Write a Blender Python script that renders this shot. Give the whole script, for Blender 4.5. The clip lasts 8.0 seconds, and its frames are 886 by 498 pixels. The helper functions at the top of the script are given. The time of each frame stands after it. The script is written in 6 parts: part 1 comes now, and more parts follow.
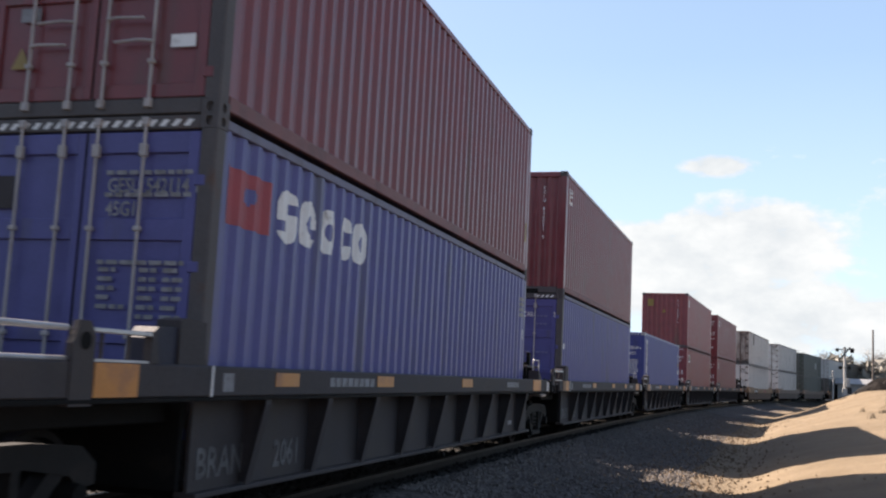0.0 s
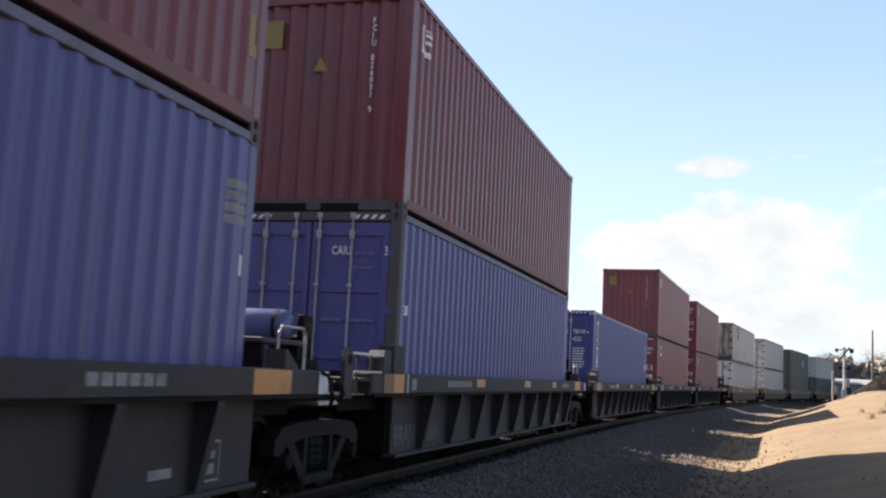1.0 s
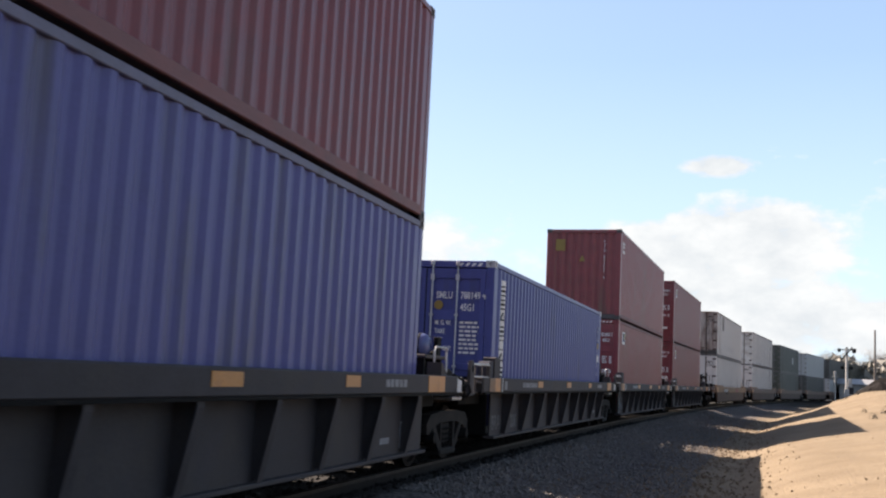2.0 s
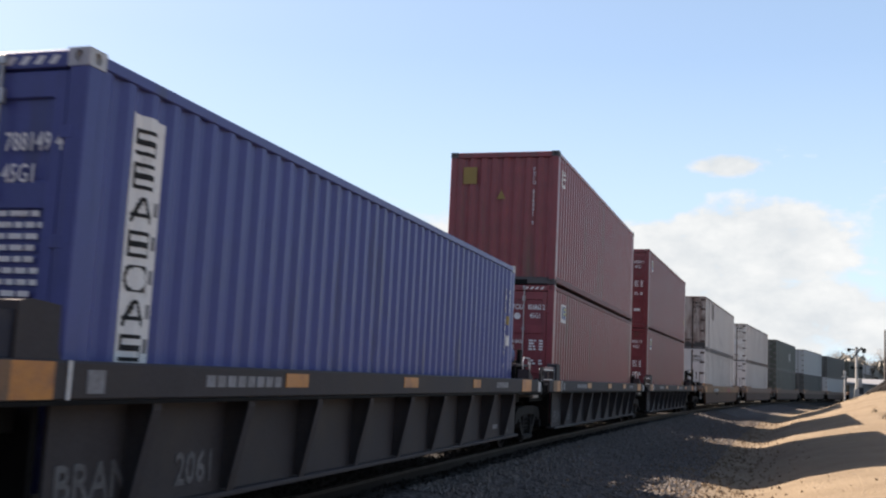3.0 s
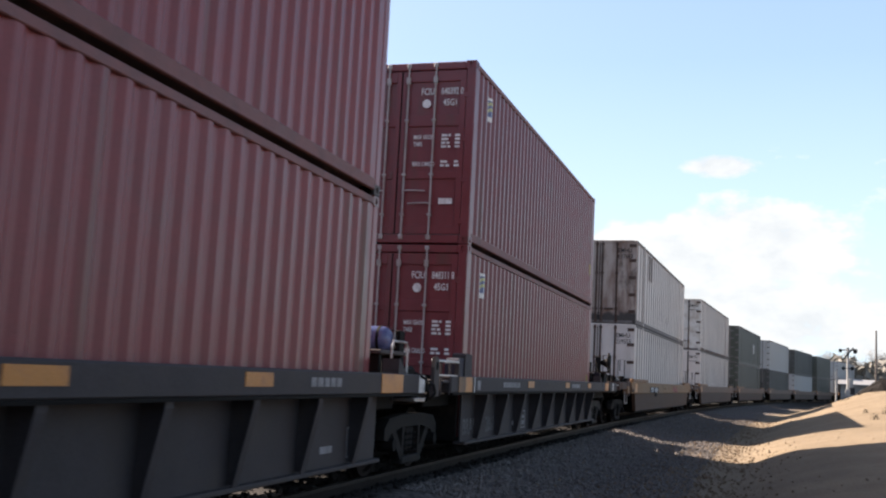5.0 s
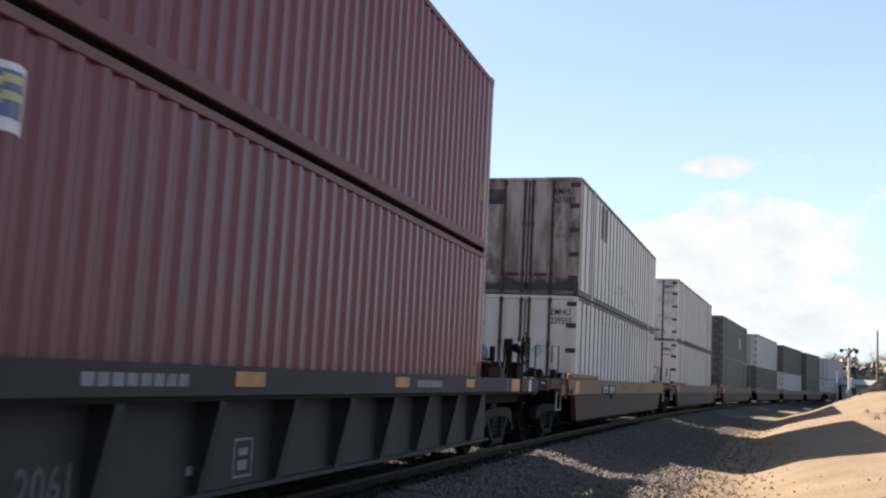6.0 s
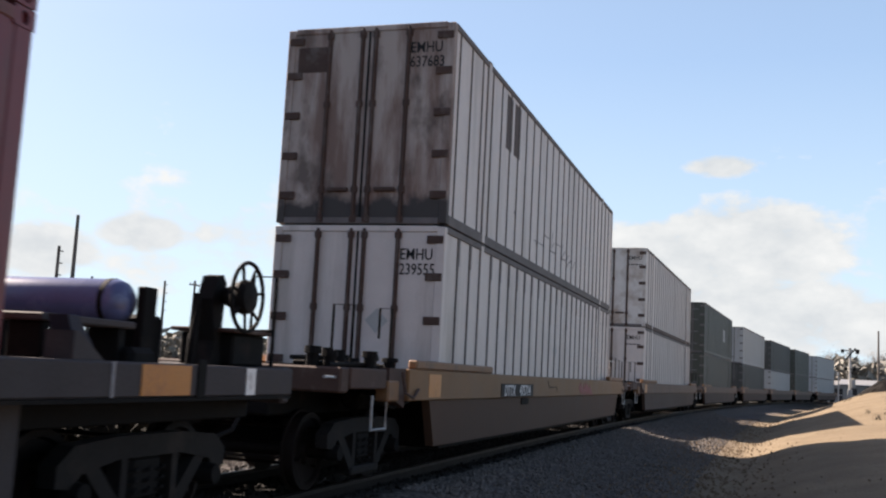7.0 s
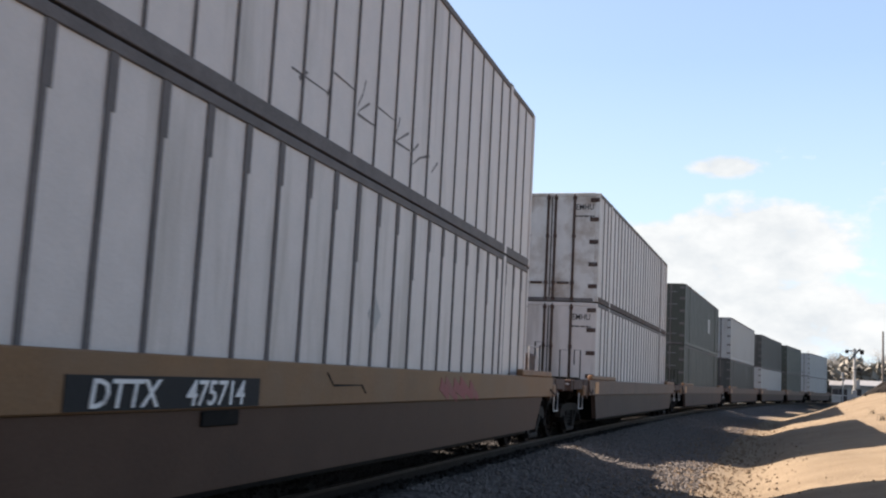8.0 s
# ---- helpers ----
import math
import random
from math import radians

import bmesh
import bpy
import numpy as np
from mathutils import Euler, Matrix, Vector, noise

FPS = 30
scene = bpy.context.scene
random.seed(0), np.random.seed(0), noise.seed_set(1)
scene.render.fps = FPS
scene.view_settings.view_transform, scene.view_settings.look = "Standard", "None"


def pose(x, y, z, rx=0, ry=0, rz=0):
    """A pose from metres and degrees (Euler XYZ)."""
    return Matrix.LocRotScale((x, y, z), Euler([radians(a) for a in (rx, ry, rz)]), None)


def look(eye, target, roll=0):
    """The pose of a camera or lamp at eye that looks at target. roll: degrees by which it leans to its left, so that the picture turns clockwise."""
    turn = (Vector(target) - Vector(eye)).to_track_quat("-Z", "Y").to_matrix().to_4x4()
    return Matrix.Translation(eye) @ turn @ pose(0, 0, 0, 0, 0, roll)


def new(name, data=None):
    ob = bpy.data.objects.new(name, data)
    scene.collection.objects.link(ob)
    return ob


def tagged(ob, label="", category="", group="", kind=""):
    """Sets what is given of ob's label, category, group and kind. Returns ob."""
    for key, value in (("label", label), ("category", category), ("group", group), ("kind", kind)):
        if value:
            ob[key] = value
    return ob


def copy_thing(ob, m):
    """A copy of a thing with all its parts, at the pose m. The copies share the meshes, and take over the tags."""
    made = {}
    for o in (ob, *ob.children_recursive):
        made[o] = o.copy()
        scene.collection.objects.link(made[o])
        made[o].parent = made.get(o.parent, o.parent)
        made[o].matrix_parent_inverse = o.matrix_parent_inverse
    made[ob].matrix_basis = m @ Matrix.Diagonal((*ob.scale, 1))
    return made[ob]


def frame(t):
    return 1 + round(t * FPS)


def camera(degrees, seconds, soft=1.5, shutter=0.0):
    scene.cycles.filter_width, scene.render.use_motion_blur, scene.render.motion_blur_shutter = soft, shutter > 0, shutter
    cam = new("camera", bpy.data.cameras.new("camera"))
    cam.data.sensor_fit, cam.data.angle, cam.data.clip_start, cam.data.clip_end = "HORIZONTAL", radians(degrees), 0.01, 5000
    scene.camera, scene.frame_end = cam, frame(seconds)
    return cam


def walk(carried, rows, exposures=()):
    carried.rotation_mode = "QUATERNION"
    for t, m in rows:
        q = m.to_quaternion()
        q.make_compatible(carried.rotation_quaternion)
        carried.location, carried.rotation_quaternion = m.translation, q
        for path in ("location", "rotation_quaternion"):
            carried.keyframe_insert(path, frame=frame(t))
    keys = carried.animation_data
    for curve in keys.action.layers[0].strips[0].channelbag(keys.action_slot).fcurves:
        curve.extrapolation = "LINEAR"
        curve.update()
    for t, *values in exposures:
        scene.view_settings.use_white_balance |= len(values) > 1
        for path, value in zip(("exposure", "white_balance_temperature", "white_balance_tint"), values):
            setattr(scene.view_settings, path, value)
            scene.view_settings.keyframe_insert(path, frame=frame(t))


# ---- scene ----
# Camera: a hand-held camera beside a railway curve, 5.1 m from the track's centre line.
# World: z = 0 is the top of the rails, y runs along the track, the train stands on the left.
CURVE = 0.00148      # curvature of the track, 1/m, bending to the right
OFFSET = 5.146       # from the camera to the centre line
EYE = 1.33
RADIUS = 1 / CURVE

cam = camera(47.5, 8.0, soft=2.15, shutter=0.12)
PITCH, LEAN, HEADING = 7.03, 2.88, 15.60
# seconds, degrees of pan and of lean
SWAY = [
    (0.0, 0.02, -0.05), (0.5, -0.10, -0.03), (1.0, 0.04, 0.0), (1.5, 0.07, 0.0), (1.7, 0.05, 0.0),
    (2.2, -0.20, -0.05), (2.8, -0.52, -0.10), (3.0, -0.55, -0.10), (3.2, -0.30, -0.10), (3.5, 0.06, -0.07), (4.0, 0.05, -0.02),
    (4.5, -0.09, 0.03), (5.2, -0.14, 0.03), (6.0, -0.20, 0.03), (6.5, -0.47, 0.03), (7.0, -0.25, 0.08),
    (7.5, -0.30, 0.10), (8.0, -0.47, 0.12)]
# the camera's own exposure wanders with the share of bright sky: seconds, stops
EXPOSURE = 1.68
AUTO_EXPOSURE = [(0.0, 0.03), (0.5, 0.10), (1.0, 0.13), (1.5, 0.12), (2.2, 0.0), (2.8, -0.08), (3.5, 0.02), (4.0, 0.09), (4.5, 0.15), (5.8, 0.13), (6.5, 0.02), (7.0, -0.14), (7.5, -0.12), (8.0, 0.04)]
walk(cam, [(t, pose(0, 0, EYE, 90 + PITCH, 0, HEADING - pan) @ pose(0, 0, 0, 0, 0, LEAN + lean)) for t, pan, lean in SWAY],
     exposures=[(t, EXPOSURE + stops, 7050, 19.5) for t, stops in AUTO_EXPOSURE])


# ---- world, sun, exposure ----
SUN_UP, SUN_ROUND = 38.0, 290.0   # elevation; compass bearing clockwise from y


def sky_world():
    world = bpy.data.worlds.new("sky")
    scene.world = world
    world.use_nodes = True
    nt = world.node_tree
    nt.nodes.clear()
    N, L = nt.nodes.new, nt.links.new
    out, bg = N("ShaderNodeOutputWorld"), N("ShaderNodeBackground")
    sky = N("ShaderNodeTexSky")
    sky.sky_type, sky.sun_disc = "NISHITA", False
    sky.sun_elevation, sky.sun_rotation = radians(SUN_UP), radians(SUN_ROUND)
    sky.air_density, sky.dust_density, sky.ozone_density = 1.0, 1.6, 1.2
    bg.inputs["Strength"].default_value = SKY
    co = N("ShaderNodeTexCoord")

    def math_node(op, a, b=None, clamp=False):
        m = N("ShaderNodeMath")
        m.operation, m.use_clamp = op, clamp
        for i, v in enumerate((a, b)):
            if v is None:
                continue
            if isinstance(v, (int, float)):
                m.inputs[i].default_value = v
            else:
                L(v, m.inputs[i])
        return m.outputs[0]

    sep = N("ShaderNodeSeparateXYZ")
    L(co.outputs["Generated"], sep.inputs[0])
    bearing = math_node("ARCTAN2", sep.outputs[0], sep.outputs[1])
    height = math_node("ARCSINE", sep.outputs[2])
    flat = N("ShaderNodeCombineXYZ")
    L(bearing, flat.inputs[0])
    L(math_node("MULTIPLY", height, 1.7), flat.inputs[1])
    puffs = N("ShaderNodeTexNoise")
    puffs.inputs["Scale"].default_value, puffs.inputs["Detail"].default_value, puffs.inputs["Roughness"].default_value = 15.0, 8.0, 0.58
    L(flat.outputs[0], puffs.inputs["Vector"])
    broad = N("ShaderNodeTexNoise")
    broad.inputs["Scale"].default_value, broad.inputs["Detail"].default_value = 3.2, 3.0
    L(flat.outputs[0], broad.inputs["Vector"])

    def cloud(az, el, wide, tall):
        """A soft heap of cloud round a bearing and height, in degrees."""
        dx = math_node("DIVIDE", math_node("SUBTRACT", bearing, radians(az)), radians(wide))
        dy = math_node("DIVIDE", math_node("SUBTRACT", height, radians(el)), radians(tall))
        r = math_node("ADD", math_node("MULTIPLY", dx, dx), math_node("MULTIPLY", dy, dy))
        return math_node("SUBTRACT", 1.0, r)

    total = None
    for c in CLOUDS:
        k = cloud(*c)
        total = k if total is None else math_node("MAXIMUM", total, k)
    # the same broken cloud low round the whole horizon, out of view
    low = math_node("SUBTRACT", math_node("MULTIPLY", broad.outputs["Fac"], 2.2), math_node("ADD", 1.1, math_node("MULTIPLY", math_node("ABSOLUTE", math_node("SUBTRACT", height, 0.12)), 5.0)))
    total = math_node("MAXIMUM", total, low)
    rough = math_node("MULTIPLY", math_node("SUBTRACT", puffs.outputs["Fac"], 0.5), 3.0)
    mask = math_node("MULTIPLY", math_node("ADD", math_node("ADD", total, rough), 0.05), 2.1, clamp=True)
    mask = math_node("MULTIPLY", mask, math_node("MULTIPLY", math_node("ADD", height, 0.01), 30.0, clamp=True))
    # thin veil that whitens the sky towards the horizon and leaves the zenith deep blue
    veil = math_node("SUBTRACT", 1.0, math_node("MULTIPLY", height, 1.45), clamp=True)
    tone = N("ShaderNodeMix")
    tone.data_type = "RGBA"
    L(math_node("SUBTRACT", 1.0, math_node("MULTIPLY", height, 3.2), clamp=True), tone.inputs["Factor"])
    tone.inputs["A"].default_value, tone.inputs["B"].default_value = VEIL_HIGH, VEIL_LOW
    mix1 = N("ShaderNodeMix")
    mix1.data_type = "RGBA"
    L(math_node("POWER", veil, 0.8), mix1.inputs["Factor"])
    L(sky.outputs[0], mix1.inputs["A"])
    L(tone.outputs["Result"], mix1.inputs["B"])
    mix2 = N("ShaderNodeMix")
    mix2.data_type = "RGBA"
    shade = N("ShaderNodeMix")
    shade.data_type = "RGBA"
    L(math_node("MULTIPLY", math_node("SUBTRACT", puffs.outputs["Fac"], 0.35), 3.0, clamp=True), shade.inputs["Factor"])
    shade.inputs["A"].default_value, shade.inputs["B"].default_value = CLOUD_GREY, CLOUD_WHITE
    L(mask, mix2.inputs["Factor"])
    L(mix1.outputs["Result"], mix2.inputs["A"])
    L(shade.outputs["Result"], mix2.inputs["B"])
    L(mix2.outputs["Result"], bg.inputs["Color"])
    L(bg.outputs[0], out.inputs[0])


SKY = 0.051
VEIL_LOW, VEIL_HIGH = (5.1, 7.05, 8.05, 1), (3.05, 5.2, 7.9, 1)
CLOUD_GREY, CLOUD_WHITE = (4.4, 5.15, 5.5, 1), (5.75, 6.45, 6.6, 1)
# bearing clockwise from y, height, half width, half height in degrees
CLOUDS = [(1.2, 7.7, 5.6, 2.9), (-3.4, 6.2, 4.6, 3.2), (1.5, 4.0, 8.0, 2.5), (9.0, 3.4, 5.5, 1.9), (-0.3, 12.1, 2.2, 0.75), (-32.6, 6.8, 2.6, 1.2), (-37.5, 5.4, 3.0, 1.6)]
sky_world()

sun = new("sun", bpy.data.lights.new("sun", "SUN"))
sun.data.energy, sun.data.angle, sun.data.color = 5.0, radians(0.53), (1.0, 0.93, 0.82)
_az, _el = radians(SUN_ROUND), radians(SUN_UP)
sun.matrix_world = look((90 * math.sin(_az) * math.cos(_el), 90 * math.cos(_az) * math.cos(_el), 90 * math.sin(_el)), (0, 0, 0))


# ---- the track's line and the train's way ----
def on_track(s, u=0.0, z=0.0):
    """The place s metres along the track from beside the camera, u metres right of its centre line."""
    a = s * CURVE
    r = RADIUS - u
    return Vector((-OFFSET + RADIUS - r * math.cos(a), r * math.sin(a), z))


def track_place(x, y):
    """The reverse of on_track: s and u of a place."""
    cx = RADIUS - OFFSET
    return math.atan2(y, cx - x) * RADIUS, RADIUS - math.hypot(x - cx, y)


def travelled(t):
    """Metres that the train has come nearer after t seconds."""
    return 11.5085 * t - 0.0348 * t * t


def chord(s, length, z=0.0):
    """The pose of a rigid body whose near end is at s: its x runs along the track, away; its -y faces the camera."""
    a, b = on_track(s), on_track(s + length)
    d = b - a
    return pose(a.x, a.y, z, 0, 0, math.degrees(math.atan2(d.y, d.x)))


TIMES = [i * 0.5 for i in range(17)]
MOVING = []      # (thing, near end at the start, length, height, shift across)


def rides(ob, s0, length, z=0.0):
    ob.matrix_basis = chord(s0, length, z)
    MOVING.append((ob, s0, length, z))
    return ob


# ---- materials ----
def material(name, base, rough=0.6, metal=0.0, vary=0.12, scale=3.0, dirt=None, dirt_amount=0.0, dirt_scale=2.0, grain=40.0, bump=0.15, streak=False, stretch=(1, 1, 1), spec=0.5):
    """A painted or natural surface: broad and fine variation of colour, dirt in patches or runs, fine relief."""
    m = bpy.data.materials.new(name)
    m.use_nodes = True
    nt = m.node_tree
    N, L = nt.nodes.new, nt.links.new
    b = nt.nodes["Principled BSDF"]
    co = N("ShaderNodeTexCoord")
    mp = N("ShaderNodeMapping")
    mp.inputs["Scale"].default_value = stretch
    L(co.outputs["Object"], mp.inputs["Vector"])
    rnd = N("ShaderNodeObjectInfo")
    off = N("ShaderNodeVectorMath")
    off.operation = "ADD"
    L(mp.outputs[0], off.inputs[0])
    k = N("ShaderNodeMath")
    k.operation = "MULTIPLY"
    k.inputs[1].default_value = 37.0
    L(rnd.outputs["Random"], k.inputs[0])
    L(k.outputs[0], off.inputs[1])
    big, fine = N("ShaderNodeTexNoise"), N("ShaderNodeTexNoise")
    big.inputs["Scale"].default_value, big.inputs["Detail"].default_value = scale, 5.0
    fine.inputs["Scale"].default_value, fine.inputs["Detail"].default_value = grain, 4.0
    for n in (big, fine):
        L(off.outputs[0], n.inputs["Vector"])
    lo = [c * (1 - vary) for c in base]
    hi = [min(1.0, c * (1 + vary)) for c in base]
    mix = N("ShaderNodeMix")
    mix.data_type = "RGBA"
    mix.inputs["A"].default_value, mix.inputs["B"].default_value = (*lo, 1), (*hi, 1)
    avg = N("ShaderNodeMath")
    avg.operation = "MULTIPLY_ADD"
    avg.inputs[1].default_value = 0.35
    L(fine.outputs["Fac"], avg.inputs[0])
    s2 = N("ShaderNodeMath")
    s2.operation = "MULTIPLY"
    s2.inputs[1].default_value = 0.65
    L(big.outputs["Fac"], s2.inputs[0])
    L(s2.outputs[0], avg.inputs[2])
    ramp = N("ShaderNodeMapRange")
    ramp.inputs["From Min"].default_value, ramp.inputs["From Max"].default_value = 0.3, 0.7
    L(avg.outputs[0], ramp.inputs["Value"])
    L(ramp.outputs[0], mix.inputs["Factor"])
    col = mix.outputs["Result"]
    if dirt:
        dn = N("ShaderNodeTexNoise")
        dn.inputs["Scale"].default_value, dn.inputs["Detail"].default_value, dn.inputs["Roughness"].default_value = dirt_scale, 7.0, 0.65
        if streak:
            sm = N("ShaderNodeMapping")
            sm.inputs["Scale"].default_value = (1.0, 1.0, 0.12)
            L(off.outputs[0], sm.inputs["Vector"])
            L(sm.outputs[0], dn.inputs["Vector"])
        else:
            L(off.outputs[0], dn.inputs["Vector"])
        dr = N("ShaderNodeMapRange")
        dr.inputs["From Min"].default_value, dr.inputs["From Max"].default_value = 0.66 - 0.3 * dirt_amount, 0.74
        L(dn.outputs["Fac"], dr.inputs["Value"])
        dm = N("ShaderNodeMix")
        dm.data_type = "RGBA"
        L(dr.outputs[0], dm.inputs["Factor"])
        L(col, dm.inputs["A"])
        dm.inputs["B"].default_value = (*dirt, 1)
        col = dm.outputs["Result"]
    L(col, b.inputs["Base Color"])
    rr = N("ShaderNodeMapRange")
    rr.inputs["To Min"].default_value, rr.inputs["To Max"].default_value = max(0.05, rough - 0.1), min(1.0, rough + 0.12)
    L(big.outputs["Fac"], rr.inputs["Value"])
    L(rr.outputs[0], b.inputs["Roughness"])
    b.inputs["Metallic"].default_value = metal
    b.inputs["Specular IOR Level"].default_value = spec
    bp = N("ShaderNodeBump")
    bp.inputs["Strength"].default_value, bp.inputs["Distance"].default_value = bump, 0.02
    L(fine.outputs["Fac"], bp.inputs["Height"])
    L(bp.outputs[0], b.inputs["Normal"])
    return m


RUST = (0.10, 0.045, 0.025)
M_RED = material("red_brown_container_paint", (0.165, 0.034, 0.039), 0.35, bump=0.05, vary=0.16, dirt=(0.10, 0.05, 0.04), dirt_amount=0.35, streak=True, spec=0.42)
M_RED2 = material("faded_red_container_paint", (0.210, 0.041, 0.045), 0.35, bump=0.05, vary=0.16, dirt=(0.12, 0.06, 0.045), dirt_amount=0.35, streak=True, spec=0.42)
M_BLUE = material("faded_blue_container_paint", (0.086, 0.084, 0.235), 0.40, bump=0.05, vary=0.14, dirt=(0.09, 0.085, 0.12), dirt_amount=0.35, streak=True, spec=0.30)
M_BLUE2 = material("deep_blue_container_paint", (0.060, 0.073, 0.228), 0.40, bump=0.05, vary=0.12, dirt=(0.06, 0.065, 0.12), dirt_amount=0.25, streak=True, spec=0.30)
M_FRAME = material("grimy_container_frame", (0.075, 0.065, 0.065), 0.7, vary=0.25, dirt=RUST, dirt_amount=0.3)
M_WHITE = material("weathered_white_container_paint", (0.585, 0.52, 0.485), 0.5, vary=0.08, dirt=(0.36, 0.31, 0.27), dirt_amount=0.5, dirt_scale=1.6, streak=True)
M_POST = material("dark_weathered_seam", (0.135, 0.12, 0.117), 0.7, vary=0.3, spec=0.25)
M_GREEN = material("dark_green_container_paint", (0.040, 0.045, 0.034), 0.55, vary=0.2, dirt=(0.10, 0.10, 0.085), dirt_amount=0.4, streak=True)
M_GREY = material("pale_grey_container_paint", (0.37, 0.365, 0.355), 0.55, vary=0.1, dirt=(0.3, 0.28, 0.26), dirt_amount=0.5, streak=True)
M_DARK = material("dark_grey_green_container_paint", (0.045, 0.045, 0.040), 0.6, vary=0.2, dirt=(0.12, 0.11, 0.10), dirt_amount=0.4, streak=True)
M_CAR = material("grimy_grey_car_paint", (0.048, 0.0415, 0.0435), 0.7, vary=0.25, dirt=(0.06, 0.05, 0.045), dirt_amount=0.55, dirt_scale=1.2, spec=0.25)
# darker than bare steel: the deep shade below the cars is put in
M_CAR_DARK = material("near_black_steel", (0.009, 0.0085, 0.0085), 0.7, vary=0.35, dirt=(0.026, 0.020, 0.017), dirt_amount=0.3, spec=0.08)
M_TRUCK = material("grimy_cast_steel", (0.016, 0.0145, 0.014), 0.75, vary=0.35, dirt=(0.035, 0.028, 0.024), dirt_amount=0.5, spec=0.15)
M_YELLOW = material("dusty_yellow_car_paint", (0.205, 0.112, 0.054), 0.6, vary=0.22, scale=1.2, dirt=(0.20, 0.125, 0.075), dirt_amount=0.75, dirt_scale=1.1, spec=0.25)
# lower sheet's tone, darker and browner than the band above it
M_YELLOW_DARK = material("dark_brown_yellow_car_paint", (0.074, 0.039, 0.025), 0.7, vary=0.2, scale=1.0, dirt=(0.085, 0.05, 0.034), dirt_amount=0.6, dirt_scale=1.0, spec=0.25)
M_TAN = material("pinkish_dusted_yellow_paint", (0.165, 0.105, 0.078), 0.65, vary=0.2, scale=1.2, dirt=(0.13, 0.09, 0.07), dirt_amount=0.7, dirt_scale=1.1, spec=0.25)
# lower sheet's tone for the farther cars, darker than their band
M_TAN_DARK = material("dark_tan_yellow_paint", (0.085, 0.054, 0.042), 0.7, vary=0.2, scale=1.0, dirt=(0.07, 0.048, 0.038), dirt_amount=0.6, dirt_scale=1.0, spec=0.25)
M_PINK = material("rubbed_pink_spray_paint", (0.25, 0.055, 0.055), 0.65, vary=0.2, dirt=(0.18, 0.10, 0.055), dirt_amount=0.45, dirt_scale=5)
M_ORANGE = material("orange_reflector", (0.48, 0.175, 0.022), 0.4, vary=0.15, dirt=(0.20, 0.075, 0.04), dirt_amount=0.6, dirt_scale=3.0)
M_STEEL = material("galvanised_steel", (0.42, 0.42, 0.43), 0.4, metal=0.6, vary=0.2, dirt=(0.14, 0.11, 0.09), dirt_amount=0.35)
M_ROD = material("worn_lock_rod_steel", (0.36, 0.33, 0.32), 0.6, metal=0.0, vary=0.2, dirt=(0.2, 0.15, 0.12), dirt_amount=0.4)
M_TANK = material("blue_tank_paint", (0.09, 0.11, 0.23), 0.26, bump=0.05, vary=0.12, dirt=(0.05, 0.05, 0.07), dirt_amount=0.3)
M_INK = material("white_lettering", (0.72, 0.70, 0.68), 0.6, vary=0.1, dirt=(0.3, 0.26, 0.24), dirt_amount=0.35, dirt_scale=6)
M_INK_GREY = material("worn_grey_lettering", (0.24, 0.235, 0.245), 0.7, vary=0.25, dirt=(0.12, 0.11, 0.11), dirt_amount=0.7, dirt_scale=9)
M_BLACK = material("black_lettering", (0.022, 0.022, 0.023), 0.7, vary=0.2, spec=0.2)
M_LOGO_RED = material("faded_red_logo_paint", (0.30, 0.045, 0.055), 0.55, vary=0.15, dirt=(0.16, 0.05, 0.08), dirt_amount=0.3)
M_LOGO_YELLOW = material("yellow_sticker", (0.25, 0.16, 0.032), 0.5, vary=0.12)
M_LOGO_DULL = material("dirty_faded_orange_paint", (0.20, 0.10, 0.045), 0.6, vary=0.2, dirt=(0.09, 0.06, 0.045), dirt_amount=0.5)
M_BLUE_WORN = material("ghost_of_blue_lettering", (0.14, 0.14, 0.26), 0.6, vary=0.2)
M_CAST = material("pale_painted_casting", (0.42, 0.42, 0.43), 0.5, vary=0.15)
M_SOOT = material("sooty_brown_patch", (0.085, 0.065, 0.06), 0.8, vary=0.3)
M_WHITE_WORN = material("brown_streaked_white_paint", (0.60, 0.57, 0.54), 0.6, vary=0.1, dirt=(0.24, 0.15, 0.09), dirt_amount=0.75, dirt_scale=1.2)
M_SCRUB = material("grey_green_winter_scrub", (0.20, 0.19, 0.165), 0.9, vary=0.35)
M_STENCIL = material("rubbed_stencil_paint", (0.13, 0.125, 0.125), 0.75, vary=0.3, dirt=(0.045, 0.04, 0.042), dirt_amount=0.9, dirt_scale=7)
# near black: for added brush that keeps background and light down
M_BELT = material("near_black_added_brush", (0.006, 0.0062, 0.0045), 0.9, vary=0.35, spec=0.1)
M_BLUE_EDGE = material("scuffed_blue_grey_rail_paint", (0.125, 0.12, 0.175), 0.6, vary=0.2, dirt=(0.08, 0.07, 0.08), dirt_amount=0.5)
M_RED_EDGE = material("dusty_red_rail_paint", (0.175, 0.072, 0.072), 0.65, vary=0.2, dirt=(0.10, 0.05, 0.05), dirt_amount=0.5)
M_WAVE = material("pale_yellow_green_paint", (0.46, 0.45, 0.22), 0.6, vary=0.1)
M_GUIDE = material("blue_grey_chipped_paint", (0.022, 0.024, 0.040), 0.6, vary=0.25, dirt=(0.05, 0.042, 0.036), dirt_amount=0.5, spec=0.25)
# flat black that paints the shade inside openings
M_HOLE = material("painted_hole_black", (0.012, 0.012, 0.012), 0.9, vary=0.2, spec=0.08)
M_RUBBER = material("black_rubber_hose", (0.018, 0.018, 0.018), 0.8, vary=0.2, spec=0.08)
